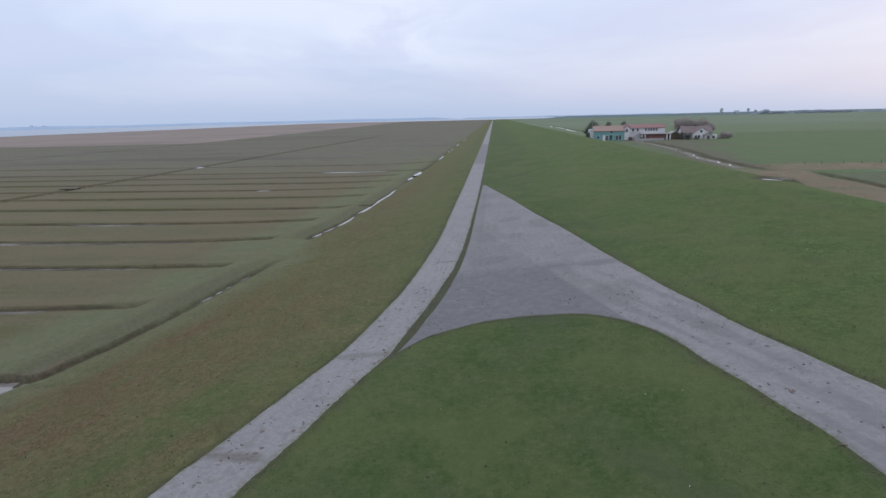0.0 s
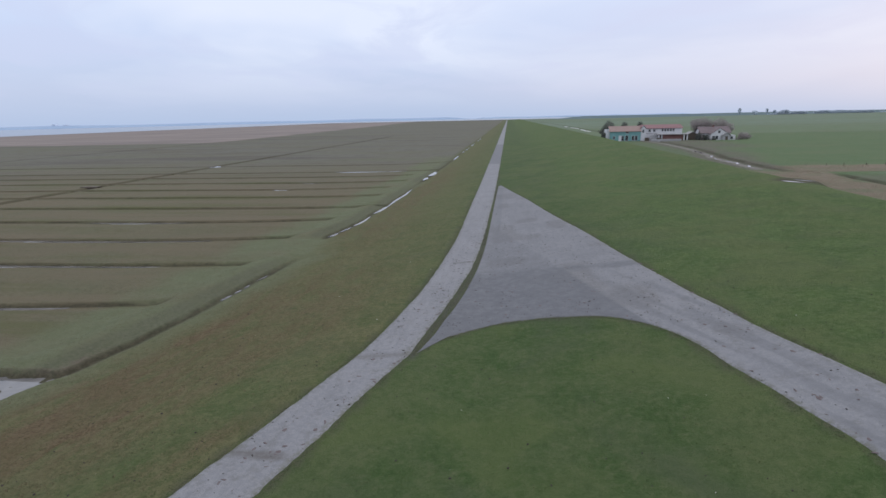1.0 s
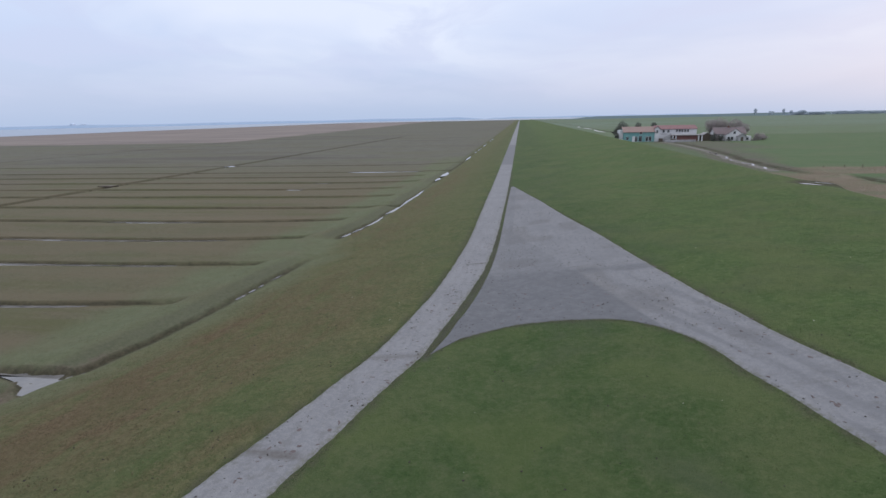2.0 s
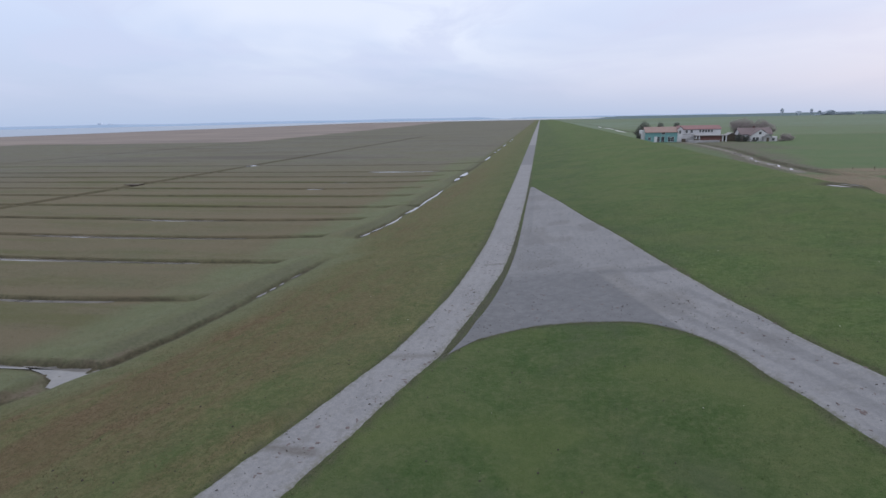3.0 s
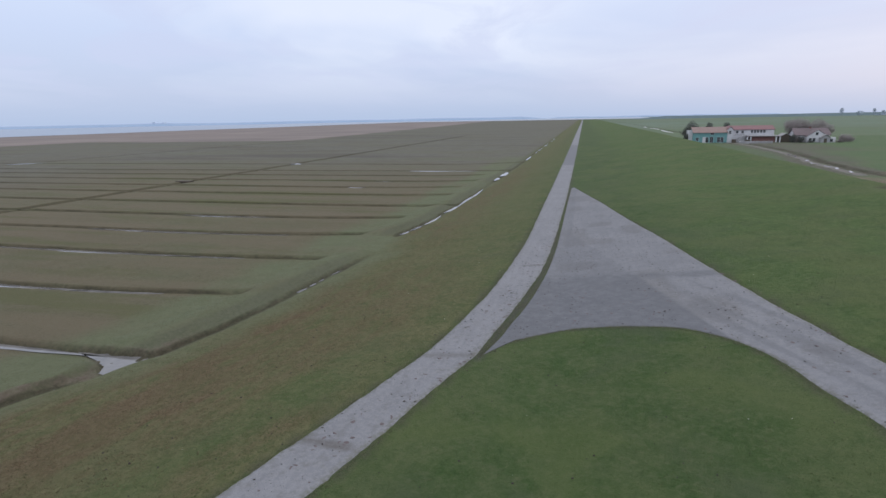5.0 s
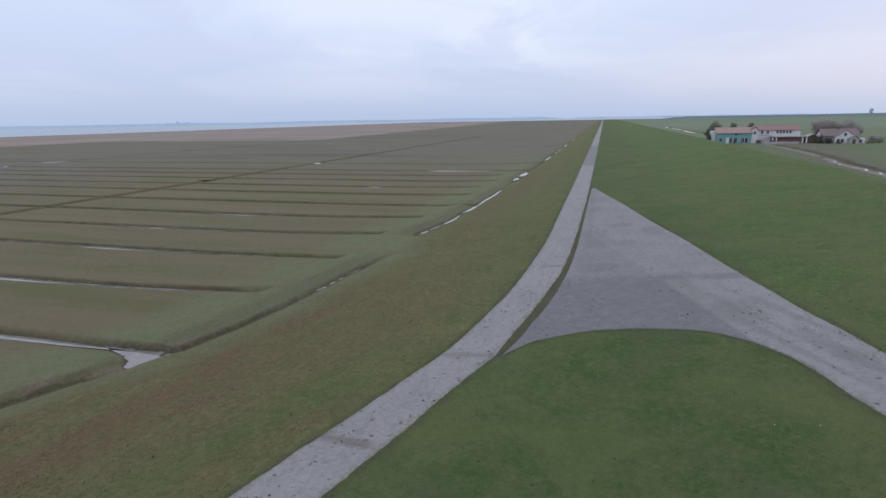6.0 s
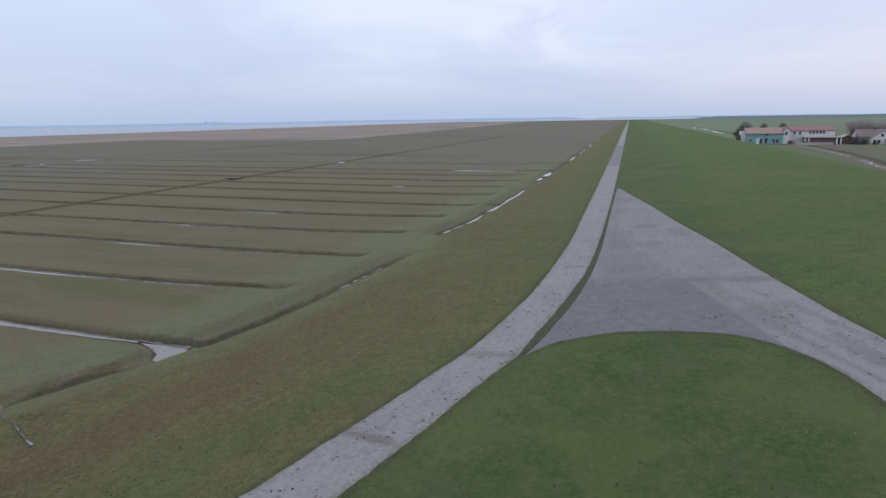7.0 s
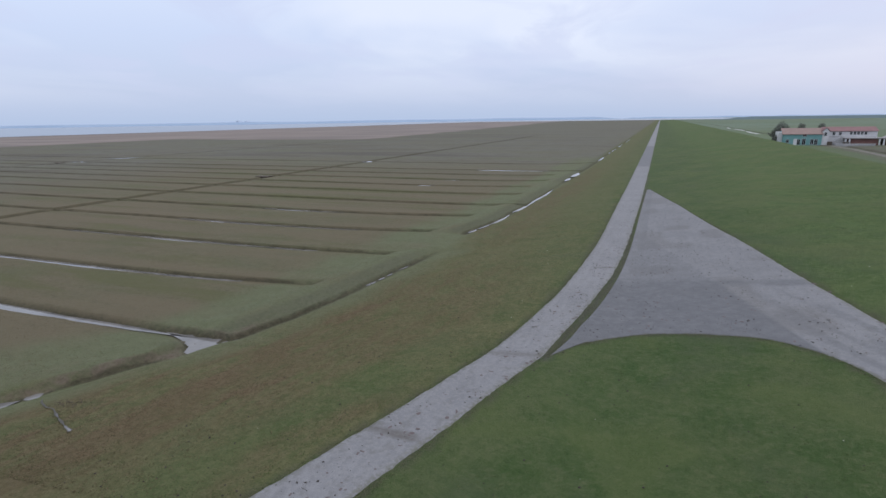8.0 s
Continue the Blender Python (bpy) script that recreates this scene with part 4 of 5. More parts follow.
for py0, py1, off_, half_ in ((130, 137, 0.7, 0.24), (138.5, 149, 0.7, 0.26), (152, 158.5, 0.2, 0.2), (160, 170, 0.7, 0.26), (176, 190, 0.4, 0.3)):
    yp = np.linspace(py0, py1, 20)
    water("water", np.c_[curve(LANE, yp) + off_ + 0.5 * np.sin(yp * 0.8), yp], 0.085, half_, "puddle on the muddy track behind the dike", 0.9)
water("water", np.c_[np.linspace(70, 96, 30), np.full(30, 116.6)], 0.08, 0.2, "thin sheet of water on a wet meadow", 0.3)

sx, sy = np.meshgrid(np.linspace(0, 1, 12), np.linspace(-4950, 4950, 60), indexing="ij")
shore = -735 - 0.12 * np.maximum(-sy, 0) - 0.05 * np.maximum(sy - 500, 0)
shore = shore - 40 * (vnoise(0 * sy, sy, 300.0) - 0.5)
px = shore * (1 - sx) - 4950 * sx
i = np.arange(12 * 60).reshape(12, 60)
sea_faces = np.stack([i[:-1, :-1], i[:-1, 1:], i[1:, 1:], i[1:, :-1]], -1).reshape(-1, 4)
tagged(new("water", mesh_of("sea", np.stack([px, sy, 0 * px + 0.06], -1).reshape(-1, 3), sea_faces, M_SEA, True)), "calm pale grey-blue tidal sea beyond the marsh", "sea", kind="structure")
fx_, fy_ = np.meshgrid(np.linspace(-4950, 400, 40), np.linspace(0, 1, 8), indexing="ij")
fy_ = (2430 - 0.12 * fx_ + 60 * (vnoise(fx_, 0 * fx_, 250.0) - 0.5)) * (1 - fy_) + 4950 * fy_
i = np.arange(40 * 8).reshape(40, 8)
far_faces = np.stack([i[:-1, :-1], i[1:, :-1], i[1:, 1:], i[:-1, 1:]], -1).reshape(-1, 4)
tagged(new("water", mesh_of("sea", np.stack([fx_, fy_, 0 * fx_ + 0.02], -1).reshape(-1, 3), far_faces, M_SEA, True)), "pale open water beyond the end of the dike", "sea", kind="structure")


# ---------------------------------------------------------------- grass, reed and litter
rng = np.random.RandomState(11)


def on_paving(x, y, grow=0.0):
    """True where the road, the apron or the ramp lies."""
    main = (x > curve(ROAD_L, y) - grow) & (x < curve(ROAD_R, y) + grow)
    inn, out = np.asarray(INNER), np.asarray(OUTER)
    poly = np.concatenate([inn, out[::-1]])
    inside = np.zeros(x.shape, bool)
    j = len(poly) - 1
    for i_ in range(len(poly)):
        (x0, y0), (x1, y1) = poly[i_], poly[j]
        cross = ((y0 > y) != (y1 > y)) & (x < (x1 - x0) * (y - y0) / (y1 - y0 + 1e-12) + x0)
        inside ^= cross
        j = i_
    return main | inside


def blades(name, x, y, size, mat, label, lean=0.5, per=3, wide=0.35, category="grass"):
    """Tufts of a few pointed blades each, standing on the ground; one object of countless pieces."""
    n = len(x)
    z = height(x, y) - 0.01
    base = np.repeat(np.stack([x, y, z], -1), per, 0)
    s = np.repeat(size, per) * rng.uniform(0.6, 1.2, n * per)
    a = rng.uniform(0, 2 * np.pi, n * per)
    d = np.stack([np.cos(a), np.sin(a), 0 * a], -1)
    q = np.stack([-np.sin(a), np.cos(a), 0 * a], -1)
    tip = base + d * (s * lean * rng.uniform(0.3, 1.3, n * per))[:, None] + np.array([0, 0, 1.0]) * s[:, None]
    off = d * (s * 0.12)[:, None]
    p0, p1 = base + off - q * (s * wide)[:, None], base + off + q * (s * wide)[:, None]
    v = np.stack([p0, p1, tip], 1).reshape(-1, 3)
    f = np.arange(len(v)).reshape(-1, 3)
    return tagged(new(name, mesh_of(name, v, f, mat)), label, category, kind="stuff")


def scatter(n, x0, x1, y0, y1, power=1.0):
    return rng.uniform(x0, x1, n), y0 + (y1 - y0) * rng.uniform(0, 1, n) ** power


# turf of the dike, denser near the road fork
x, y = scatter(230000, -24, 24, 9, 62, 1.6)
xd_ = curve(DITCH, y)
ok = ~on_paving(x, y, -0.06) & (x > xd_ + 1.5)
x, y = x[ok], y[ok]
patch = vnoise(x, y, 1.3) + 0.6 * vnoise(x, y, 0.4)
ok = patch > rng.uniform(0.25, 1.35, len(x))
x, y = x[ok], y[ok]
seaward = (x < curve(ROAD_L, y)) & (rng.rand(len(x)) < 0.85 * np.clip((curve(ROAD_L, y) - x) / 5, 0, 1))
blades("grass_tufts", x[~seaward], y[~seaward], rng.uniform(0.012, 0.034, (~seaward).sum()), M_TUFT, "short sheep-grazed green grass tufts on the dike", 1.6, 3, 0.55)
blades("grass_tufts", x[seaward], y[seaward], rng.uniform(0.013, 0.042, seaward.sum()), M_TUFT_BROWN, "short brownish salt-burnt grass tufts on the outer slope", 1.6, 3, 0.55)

# rank grass along the paving's edges and in the strip between road and apron
t = rng.uniform(9, 80, 8000)
t = 9 + (t - 9) ** 1.5 / (71 ** 0.5)
x = np.where(rng.rand(len(t)) < 0.5, curve(ROAD_L, t) - np.abs(rng.normal(0, 0.10, len(t))), curve(ROAD_R, t) + np.abs(rng.normal(0, 0.14, len(t))))
edge_in, edge_out = refine(INNER, 3000, TIP), refine(OUTER, 3000)
k1, k2 = rng.randint(0, 2700, 4500), rng.randint(0, 2700, 3500)
e1 = edge_in[k1] + rng.normal(0, 0.09, (len(k1), 2)) + np.array([-0.05, -0.09])
e2 = edge_out[k2] + rng.normal(0, 0.09, (len(k2), 2)) + np.array([0.10, 0.05])
x, t = np.concatenate([x, e1[:, 0], e2[:, 0]]), np.concatenate([t, e1[:, 1], e2[:, 1]])
ok = (t > 8)
x, t = x[ok], t[ok]
blades("verge_grass", x, t, rng.uniform(0.012, 0.035, len(x)), M_VERGE, "ragged brownish grass fringe creeping over the asphalt edges", 1.6, 3, 0.5)

# marsh grass on the near beds
x, y = scatter(52000, -60, -19, 8, 62, 1.5)
xd_ = curve(DITCH, y)
ok = (x < xd_ - 0.8) & (land(x, y)[1]["mud"] < 0.25)
x, y = x[ok], y[ok]
ok = vnoise(x, y, 2.2) + 0.5 * vnoise(x, y, 0.5) > rng.uniform(0.3, 1.2, len(x))
x, y = x[ok], y[ok]
blades("marsh_grass", x, y, rng.uniform(0.015, 0.045, len(x)), M_TUFT_BROWN, "low olive-brown salt marsh grass between the grips", 1.6, 3, 0.5)

# reed belt behind the dike
x1, y1 = scatter(30000, 47, 63, 70, 132)
x2, y2 = scatter(22000, 60, 130, 119, 135)
x, y = np.concatenate([x1, x2]), np.concatenate([y1, y2])
ok = ((np.abs(x - curve(LANE, y)) > 1.8) | (y < 124)) & (vnoise(x, y, 4.0) > rng.uniform(0.1, 0.5, len(x))) & (x > 47.5) & (land(x, y)[1]["mud"] < 0.3)
x, y = x[ok], y[ok]
blades("reed_bed", x, y, rng.uniform(0.03, 0.08, len(x)), M_REED, "dead brown reeds along the inland ditch", 1.8, 3, 0.35, "reed")


def lumps(name, x, y, size, lift_, mat, label, category, flat=0.5):
    """Small uneven clods lying on the ground, each a squashed six-sided lump."""
    n = len(x)
    z = height(x, y) + lift_
    a = np.arange(6) * np.pi / 3
    ring = np.stack([np.cos(a), np.sin(a), 0 * a], -1)
    shape = np.concatenate([ring, ring * 0.6 + np.array([0, 0, flat]), [[0, 0, flat * 1.25]]])
    turn = rng.uniform(0, 2 * np.pi, n)
    stretch = rng.uniform(0.25, 0.85, n)
    j = shape[None] * rng.uniform(0.55, 1.35, (n, 13, 1))
    jx, jy = j[..., 0], j[..., 1] * stretch[:, None]
    v = np.stack([jx * np.cos(turn)[:, None] - jy * np.sin(turn)[:, None], jx * np.sin(turn)[:, None] + jy * np.cos(turn)[:, None], j[..., 2]], -1) * size[:, None, None]
    v = v + np.stack([x, y, z], -1)[:, None]
    tri = []
    for k in range(6):
        m_ = (k + 1) % 6
        tri += [(k, m_, 6 + m_), (k, 6 + m_, 6 + k), (6 + k, 6 + m_, 12)]
    f = (np.asarray(tri)[None] + (np.arange(n) * 13)[:, None, None]).reshape(-1, 3)
    return tagged(new(name, mesh_of(name, v.reshape(-1, 3), f, mat, True)), label, category, kind="stuff")


# droppings: on the road in loose runs, scattered over the apron, sparse on the turf
ty = 9 + rng.uniform(0, 1, 1000) ** 1.4 * 60
tx = curve(ROAD_L, ty) + (curve(ROAD_R, ty) - curve(ROAD_L, ty)) * np.clip(rng.beta(1.6, 1.3, 1000), 0.05, 0.96)
ok = vnoise(tx * 1.6, ty, 1.6) > rng.uniform(0.3, 0.9, 1000)
tx, ty = tx[ok], ty[ok]
ax, ay = scatter(5200, -4, 13, 10, 62, 1.2)
ok = on_paving(ax, ay, -9) & (vnoise(ax, ay, 2.0) > rng.uniform(0.25, 0.95, 5200))
ax, ay = ax[ok], ay[ok]
x, y = np.concatenate([tx, ax]), np.concatenate([ty, ay])
lumps("droppings", x, y, np.minimum(np.where(y < 16, 0.75, 1.0) * rng.gamma(1.2, 0.016, len(x)) + 0.013, 0.06), 0.040, M_DUNG, "dark dried droppings scattered on the grey asphalt", "dung", 0.28)
sy_ = 9 + rng.uniform(0, 1, 190) ** 1.3 * 50
sx_ = curve(ROAD_L, sy_) + (curve(ROAD_R, sy_) - curve(ROAD_L, sy_)) * rng.uniform(0.3, 0.95, 190)
mx_, my_ = scatter(420, -3, 13, 12, 45)
ok = on_paving(mx_, my_, -9)
sx_, sy_ = np.concatenate([sx_, mx_[ok]]), np.concatenate([sy_, my_[ok]])
lumps("mud_smears", sx_, sy_, rng.uniform(0.03, 0.17, len(sx_)), 0.026, M_SMEAR, "flat brown trodden smears of dung and mud on the asphalt", "mud", 0.03)
gx_, gy_ = scatter(800, -18, 22, 9, 55, 1.5)
ok = ~on_paving(gx_, gy_, 0.1)
lumps("droppings", gx_[ok], gy_[ok], rng.uniform(0.018, 0.05, ok.sum()), 0.005, M_DUNG, "dark dried droppings scattered in the short grass", "dung", 0.6)
cx_, cy_ = rng.normal(-24.2, 0.55, 90), rng.normal(13.75, 0.22, 90)
lumps("earth_clods", cx_, cy_, rng.uniform(0.02, 0.075, 90), 0.0, M_CLOD, "trodden earth clods beside a rill at the slope foot", "earth", 0.5)
wx, wy = scatter(34, -16, 20, 10, 45, 1.3)
ok = ~on_paving(wx, wy, 0.1)
lumps("pebbles", wx[ok], wy[ok], rng.uniform(0.012, 0.028, ok.sum()), 0.01, M_PEBBLE, "few small pale stones lying in the grass", "stone", 0.7)


# ---------------------------------------------------------------- trees and bushes
def tube(bm, a, b_, r0, r1, sides=5):
    a, b_ = Vector(a), Vector(b_)
    q = (b_ - a).to_track_quat("Z", "Y")
    rings = []
    for p, r in ((a, r0), (b_, r1)):
        rings.append([bm.verts.new(p + q @ Vector((math.cos(k * 2 * math.pi / sides) * r, math.sin(k * 2 * math.pi / sides) * r, 0))) for k in range(sides)])
    for k in range(sides):
        bm.faces.new((rings[0][k], rings[0][(k + 1) % sides], rings[1][(k + 1) % sides], rings[1][k]))


def slivers(points, size, mat, name, seed):
    r = np.random.RandomState(seed)
    n = len(points)
    c = np.asarray(points)
    d = r.normal(0, 1, (n, 3))
    d /= np.linalg.norm(d, axis=1)[:, None]
    e = np.cross(d, r.normal(0, 1, (n, 3)))
    e /= np.linalg.norm(e, axis=1)[:, None]
    s = size * r.uniform(0.5, 1.4, n)[:, None]
    v = np.stack([c - d * s, c + e * s * 0.35, c + d * s, c - e * s * 0.35], 1).reshape(-1, 3)
    return mesh_of(name, v, np.arange(4 * n).reshape(-1, 4), mat)


def bare_tree(at, h, spread, seed, label="leafless brown tree behind the farm buildings", leaf=M_TWIG, count=6000, fork=0.22):
    r = random.Random(seed)
    root = thing("tree", at, label, "tree", "trees round the farm")
    trunk, limbs = bmesh.new(), bmesh.new()
    top = Vector((r.uniform(-0.3, 0.3), r.uniform(-0.3, 0.3), h * fork))
    tube(trunk, (0, 0, -0.2), top, h * 0.032, h * 0.022, 7)
    ends = []

    def grow(p, d, length, rad, level):
        q = p + d * length
        tube(limbs, p, q, rad, rad * 0.6)
        ends.append((p, q))
        if level:
            for _ in range(3):
                nd = (d + Vector((r.uniform(-1, 1), r.uniform(-1, 1), r.uniform(-0.35, 0.7))) * 0.75).normalized()
                grow(q if r.random() < 0.6 else p + d * length * 0.6, nd, length * r.uniform(0.55, 0.8), rad * 0.55, level - 1)
    for k in range(5):
        a = k * 2 * math.pi / 5 + r.uniform(-0.4, 0.4)
        grow(top * r.uniform(0.7, 1.0), Vector((math.cos(a) * spread / h * 1.3, math.sin(a) * spread / h * 1.3, r.uniform(0.6, 1.2))).normalized(), h * r.uniform(0.22, 0.32), h * 0.013, 2)
    part("trunk", trunk, M_BARK, root)
    part("limbs", limbs, M_BARK, root)
    pts = []
    for _ in range(count):
        if r.random() < 0.45:
            p, q = r.choice(ends)
            pts.append(tuple(p.lerp(q, r.uniform(0.2, 1.1)) + Vector((r.gauss(0, 1), r.gauss(0, 1), r.gauss(0, 0.8))) * h * 0.05))
        else:
            d = Vector((r.gauss(0, 1), r.gauss(0, 1), r.gauss(0, 1))).normalized()
            k = r.random() ** 0.4 * (0.86 + 0.14 * math.sin(5 * d.x + seed) * math.cos(4 * d.z + 2 * d.y))
            pts.append((d.x * spread * k, d.y * spread * k, h * 0.62 + d.z * h * 0.36 * k))
    crown = new("crown", slivers(pts, h * 0.016, leaf, "crown", seed))
    crown.parent = root
    return root


def bush(at, w, d, h, seed, mat, label, count=2400):
    r = random.Random(seed)
    root = thing("bush", at, label, "bush", "bushes round the farm")
    stems = bmesh.new()
    pts = []
    for k in range(9):
        e = Vector((r.uniform(-w, w) * 0.42, r.uniform(-d, d) * 0.42, h * r.uniform(0.5, 0.95)))
        tube(stems, (e.x * 0.3, e.y * 0.3, -0.1), e, 0.05, 0.02, 4)
        for _ in range(count // 9):
            t_ = r.uniform(0.25, 1.05)
            pts.append((e.x * (0.3 + 0.7 * t_) + r.gauss(0, w * 0.10), e.y * (0.3 + 0.7 * t_) + r.gauss(0, d * 0.12), max(0.05, e.z * t_ + r.gauss(0, h * 0.10))))
    part("stems", stems, M_BARK, root)
    leaves = new("foliage", slivers(pts, h * 0.05, mat, "foliage", seed))
    leaves.parent = root
    return root


# ---------------------------------------------------------------- buildings
def gable_roof(x0, x1, y0, y1, eave, ridge, along="x", over=0.35, thick=0.18):
    """Two pitched slabs over a box, ridge along x or y."""
    bm = bmesh.new()
    if along == "x":
        ym = (y0 + y1) / 2
        lines = [((x0 - over, y0 - over), (x1 + over, y0 - over), (x1 + over, ym), (x0 - over, ym)), ((x0 - over, ym), (x1 + over, ym), (x1 + over, y1 + over), (x0 - over, y1 + over))]
        hs = [(eave, eave, ridge, ridge), (ridge, ridge, eave, eave)]
    else:
        xm = (x0 + x1) / 2
        lines = [((x0 - over, y0 - over), (xm, y0 - over), (xm, y1 + over), (x0 - over, y1 + over)), ((xm, y0 - over), (x1 + over, y0 - over), (x1 + over, y1 + over), (xm, y1 + over))]
        hs = [(eave, ridge, ridge, eave), (ridge, eave, eave, ridge)]
    for ps, zs in zip(lines, hs):
        low_ = [bm.verts.new((*p, z_)) for p, z_ in zip(ps, zs)]
        top_ = [bm.verts.new((*p, z_ + thick)) for p, z_ in zip(ps, zs)]
        bm.faces.new(low_[::-1])
        bm.faces.new(top_)
        for k in range(4):
            bm.faces.new((low_[k], low_[(k + 1) % 4], top_[(k + 1) % 4], top_[k]))
    return bm


def gable_walls(x0, x1, y0, y1, z0, eave, ridge, along="x"):
    """A closed wall body with triangular gables."""
    bm = bmesh.new()
    if along == "x":
        prof = [(y0, z0), (y1, z0), (y1, eave), ((y0 + y1) / 2, ridge), (y0, eave)]
        ends = [[bm.verts.new((x_, a_, b2)) for a_, b2 in prof] for x_ in (x0, x1)]
    else:
        prof = [(x0, z0), (x1, z0), (x1, eave), ((x0 + x1) / 2, ridge), (x0, eave)]
        ends = [[bm.verts.new((a_, y_, b2)) for a_, b2 in prof] for y_ in (y0, y1)]
    bm.faces.new(ends[0])
    bm.faces.new(ends[1][::-1])
    for k in range(5):
        bm.faces.new((ends[0][k], ends[1][k], ends[1][(k + 1) % 5], ends[0][(k + 1) % 5]))
    bmesh.ops.recalc_face_normals(bm, faces=bm.faces)
    return bm


def window(parent, x, z, y, w, h, frame_mat=None, name="window"):
    """A framed opening on a wall that faces the dike: surround, recessed pane, glazing bar."""
    fm = frame_mat or M_WHITE
    bm = bmesh.new()
    for bx in ((x - w / 2 - 0.08, x + w / 2 + 0.08, z - 0.08, z), (x - w / 2 - 0.08, x + w / 2 + 0.08, z + h, z + h + 0.08), (x - w / 2 - 0.08, x - w / 2, z, z + h), (x + w / 2, x + w / 2 + 0.08, z, z + h), (x - 0.03, x + 0.03, z, z + h)):
        part_bm = box(bx[0], bx[1], y - 0.06, y + 0.02, bx[2], bx[3])
        tmp = bpy.data.meshes.new("tmp")
        part_bm.to_mesh(tmp)
        part_bm.free()
        bm.from_mesh(tmp)
        bpy.data.meshes.remove(tmp)
    fr = part(name, bm, fm, parent)
    part("pane", box(x - w / 2, x + w / 2, y - 0.02, y + 0.015, z, z + h), M_PANE, fr, "dark window glass")
    return fr


def door(parent, x, z, y, w, h, mat, label=""):
    d_ = part("door", box(x - w / 2, x + w / 2, y - 0.05, y + 0.03, z, z + h, 0.02), mat, parent, label)
    part("handle", box(x + w * 0.34, x + w * 0.42, y - 0.11, y - 0.05, z + 1.0, z + 1.06), M_GREY, d_)
    return d_


FARM_Y = 268.0
# teal building
hall = thing("house", (55, FARM_Y, 0), "long teal-rendered building with an orange tiled roof", "house", "farm buildings")
part("wall", gable_walls(-7.0, 7.0, 0, 9, -0.6, 4.5, 6.7), M_TEAL, hall)
part("roof", gable_roof(-7.0, 7.0, 0, 9, 4.35, 6.75), M_TILE, hall)
part("annex", box(-8.6, -7.0, 1.5, 8, -0.6, 5.4, 0.03), M_WHITE, hall, "narrow white-rendered annex at the gable end")
door(hall, -2.4, 0.0, 0, 1.3, 2.6, M_WHITE, "white door")
for wx_, w_, wz, wh in ((-1.2, 1.1, 0.2, 2.2), (0.7, 1.2, 0.2, 2.4), (3.6, 1.1, 0.3, 2.1), (5.0, 1.1, 0.3, 2.1)):
    window(hall, wx_, wz, 0, w_, wh)
window(hall, 0.8, 3.6, 0, 1.3, 0.8)
window(hall, -5.2, 1.0, 0, 1.0, 1.3)
# white stair tower between the two long buildings
tower = thing("house", (63.0, FARM_Y, 0), "tall narrow white building beside the teal hall", "house", "farm buildings")
part("wall", gable_walls(-0.9, 1.4, 0.5, 8, -0.6, 5.7, 6.9, "y"), M_WHITE, tower)
part("roof", gable_roof(-0.9, 1.4, 0.5, 8, 5.7, 6.95, "y", 0.2), M_TILE_RED, tower)
window(tower, 0.2, 3.8, 0.5, 0.8, 1.4)
# long white building with red roof
longh = thing("house", (73.2, FARM_Y + 6, 0), "long white two-storey building with a red tiled roof", "house", "farm buildings")
part("wall", gable_walls(-8.8, 9.2, 0, 9, -0.6, 5.5, 7.0), M_WHITE, longh)
part("roof", gable_roof(-8.8, 9.2, 0, 9, 5.4, 7.05), M_TILE_RED, longh)
for k in range(5):
    window(longh, 0.2 + k * 1.25, 4.1, 0, 0.85, 1.15)
window(longh, -5.8, 3.9, 0, 0.9, 1.2)
window(longh, -3.6, 3.9, 0, 0.9, 1.2)
# low front range: stairs, shed and maroon boarded barn
barn = thing("barn", (76.8, FARM_Y, 0), "low maroon boarded barn with a grey sheet roof", "barn", "farm buildings")
part("wall", box(-4.6, 4.6, 0.4, 6, -0.6, 2.5), M_MAROON, barn)
part("roof", box(-6.8, 6.6, -0.4, 6.0, 2.6, 2.95, 0.05), M_ROOF_GREY, barn)
for px_ in (-6.5, -5.2, 4.9, 6.3):
    part("post", box(px_ - 0.25, px_ + 0.25, -0.2, 0.2, -0.6, 2.6), M_WHITE, barn, "white post")
for k in range(11):
    part("board", box(-4.5 + k * 0.82, -4.5 + k * 0.82 + 0.76, 0.34, 0.40, -0.3, 2.4), M_MAROON, barn)
steps = thing("outside_stair", (67.5, FARM_Y + 2, 0), "grey concrete outside stair rising along the white building", "stair")
for k in range(12):
    part("step", box(-2.6 + k * 0.42, -2.6 + k * 0.42 + 0.42, 0, 1.6, -0.3, 0.3 + k * 0.26), M_GREY, steps)
part("railing", box(-2.6, 2.6, -0.06, 0.0, 3.3, 3.42), M_WOOD, steps)
shed = thing("shed", (86.0, FARM_Y + 2, 0), "small dark timber shed between the barn and the house", "shed")
part("wall", gable_walls(-2.2, 2.2, 0, 5, -0.6, 2.3, 3.6, "y"), M_WOOD, shed)
part("roof", gable_roof(-2.2, 2.2, 0, 5, 2.3, 3.65, "y"), M_ROOF_GREY, shed)
# white cottage
cot = thing("house", (96.0, FARM_Y - 3.5, 0), "white cottage with a front gable and a mauve-brown tiled roof", "house", "farm buildings")
part("wall", gable_walls(-7.2, 5.8, 3.0, 11.0, -0.8, 3.0, 5.7), M_WHITE, cot)
part("roof", gable_roof(-7.2, 5.8, 3.0, 11.0, 2.9, 5.75, "x", 0.5), M_ROOF_BROWN, cot)
front = part("front_gable", gable_walls(-3.6, 4.0, 0, 7, -0.8, 2.6, 5.2, "y"), M_WHITE, cot)
part("roof", gable_roof(-3.6, 4.0, 0.15, 7, 2.5, 5.25, "y", 0.3, 0.14), M_ROOF_BROWN, front)
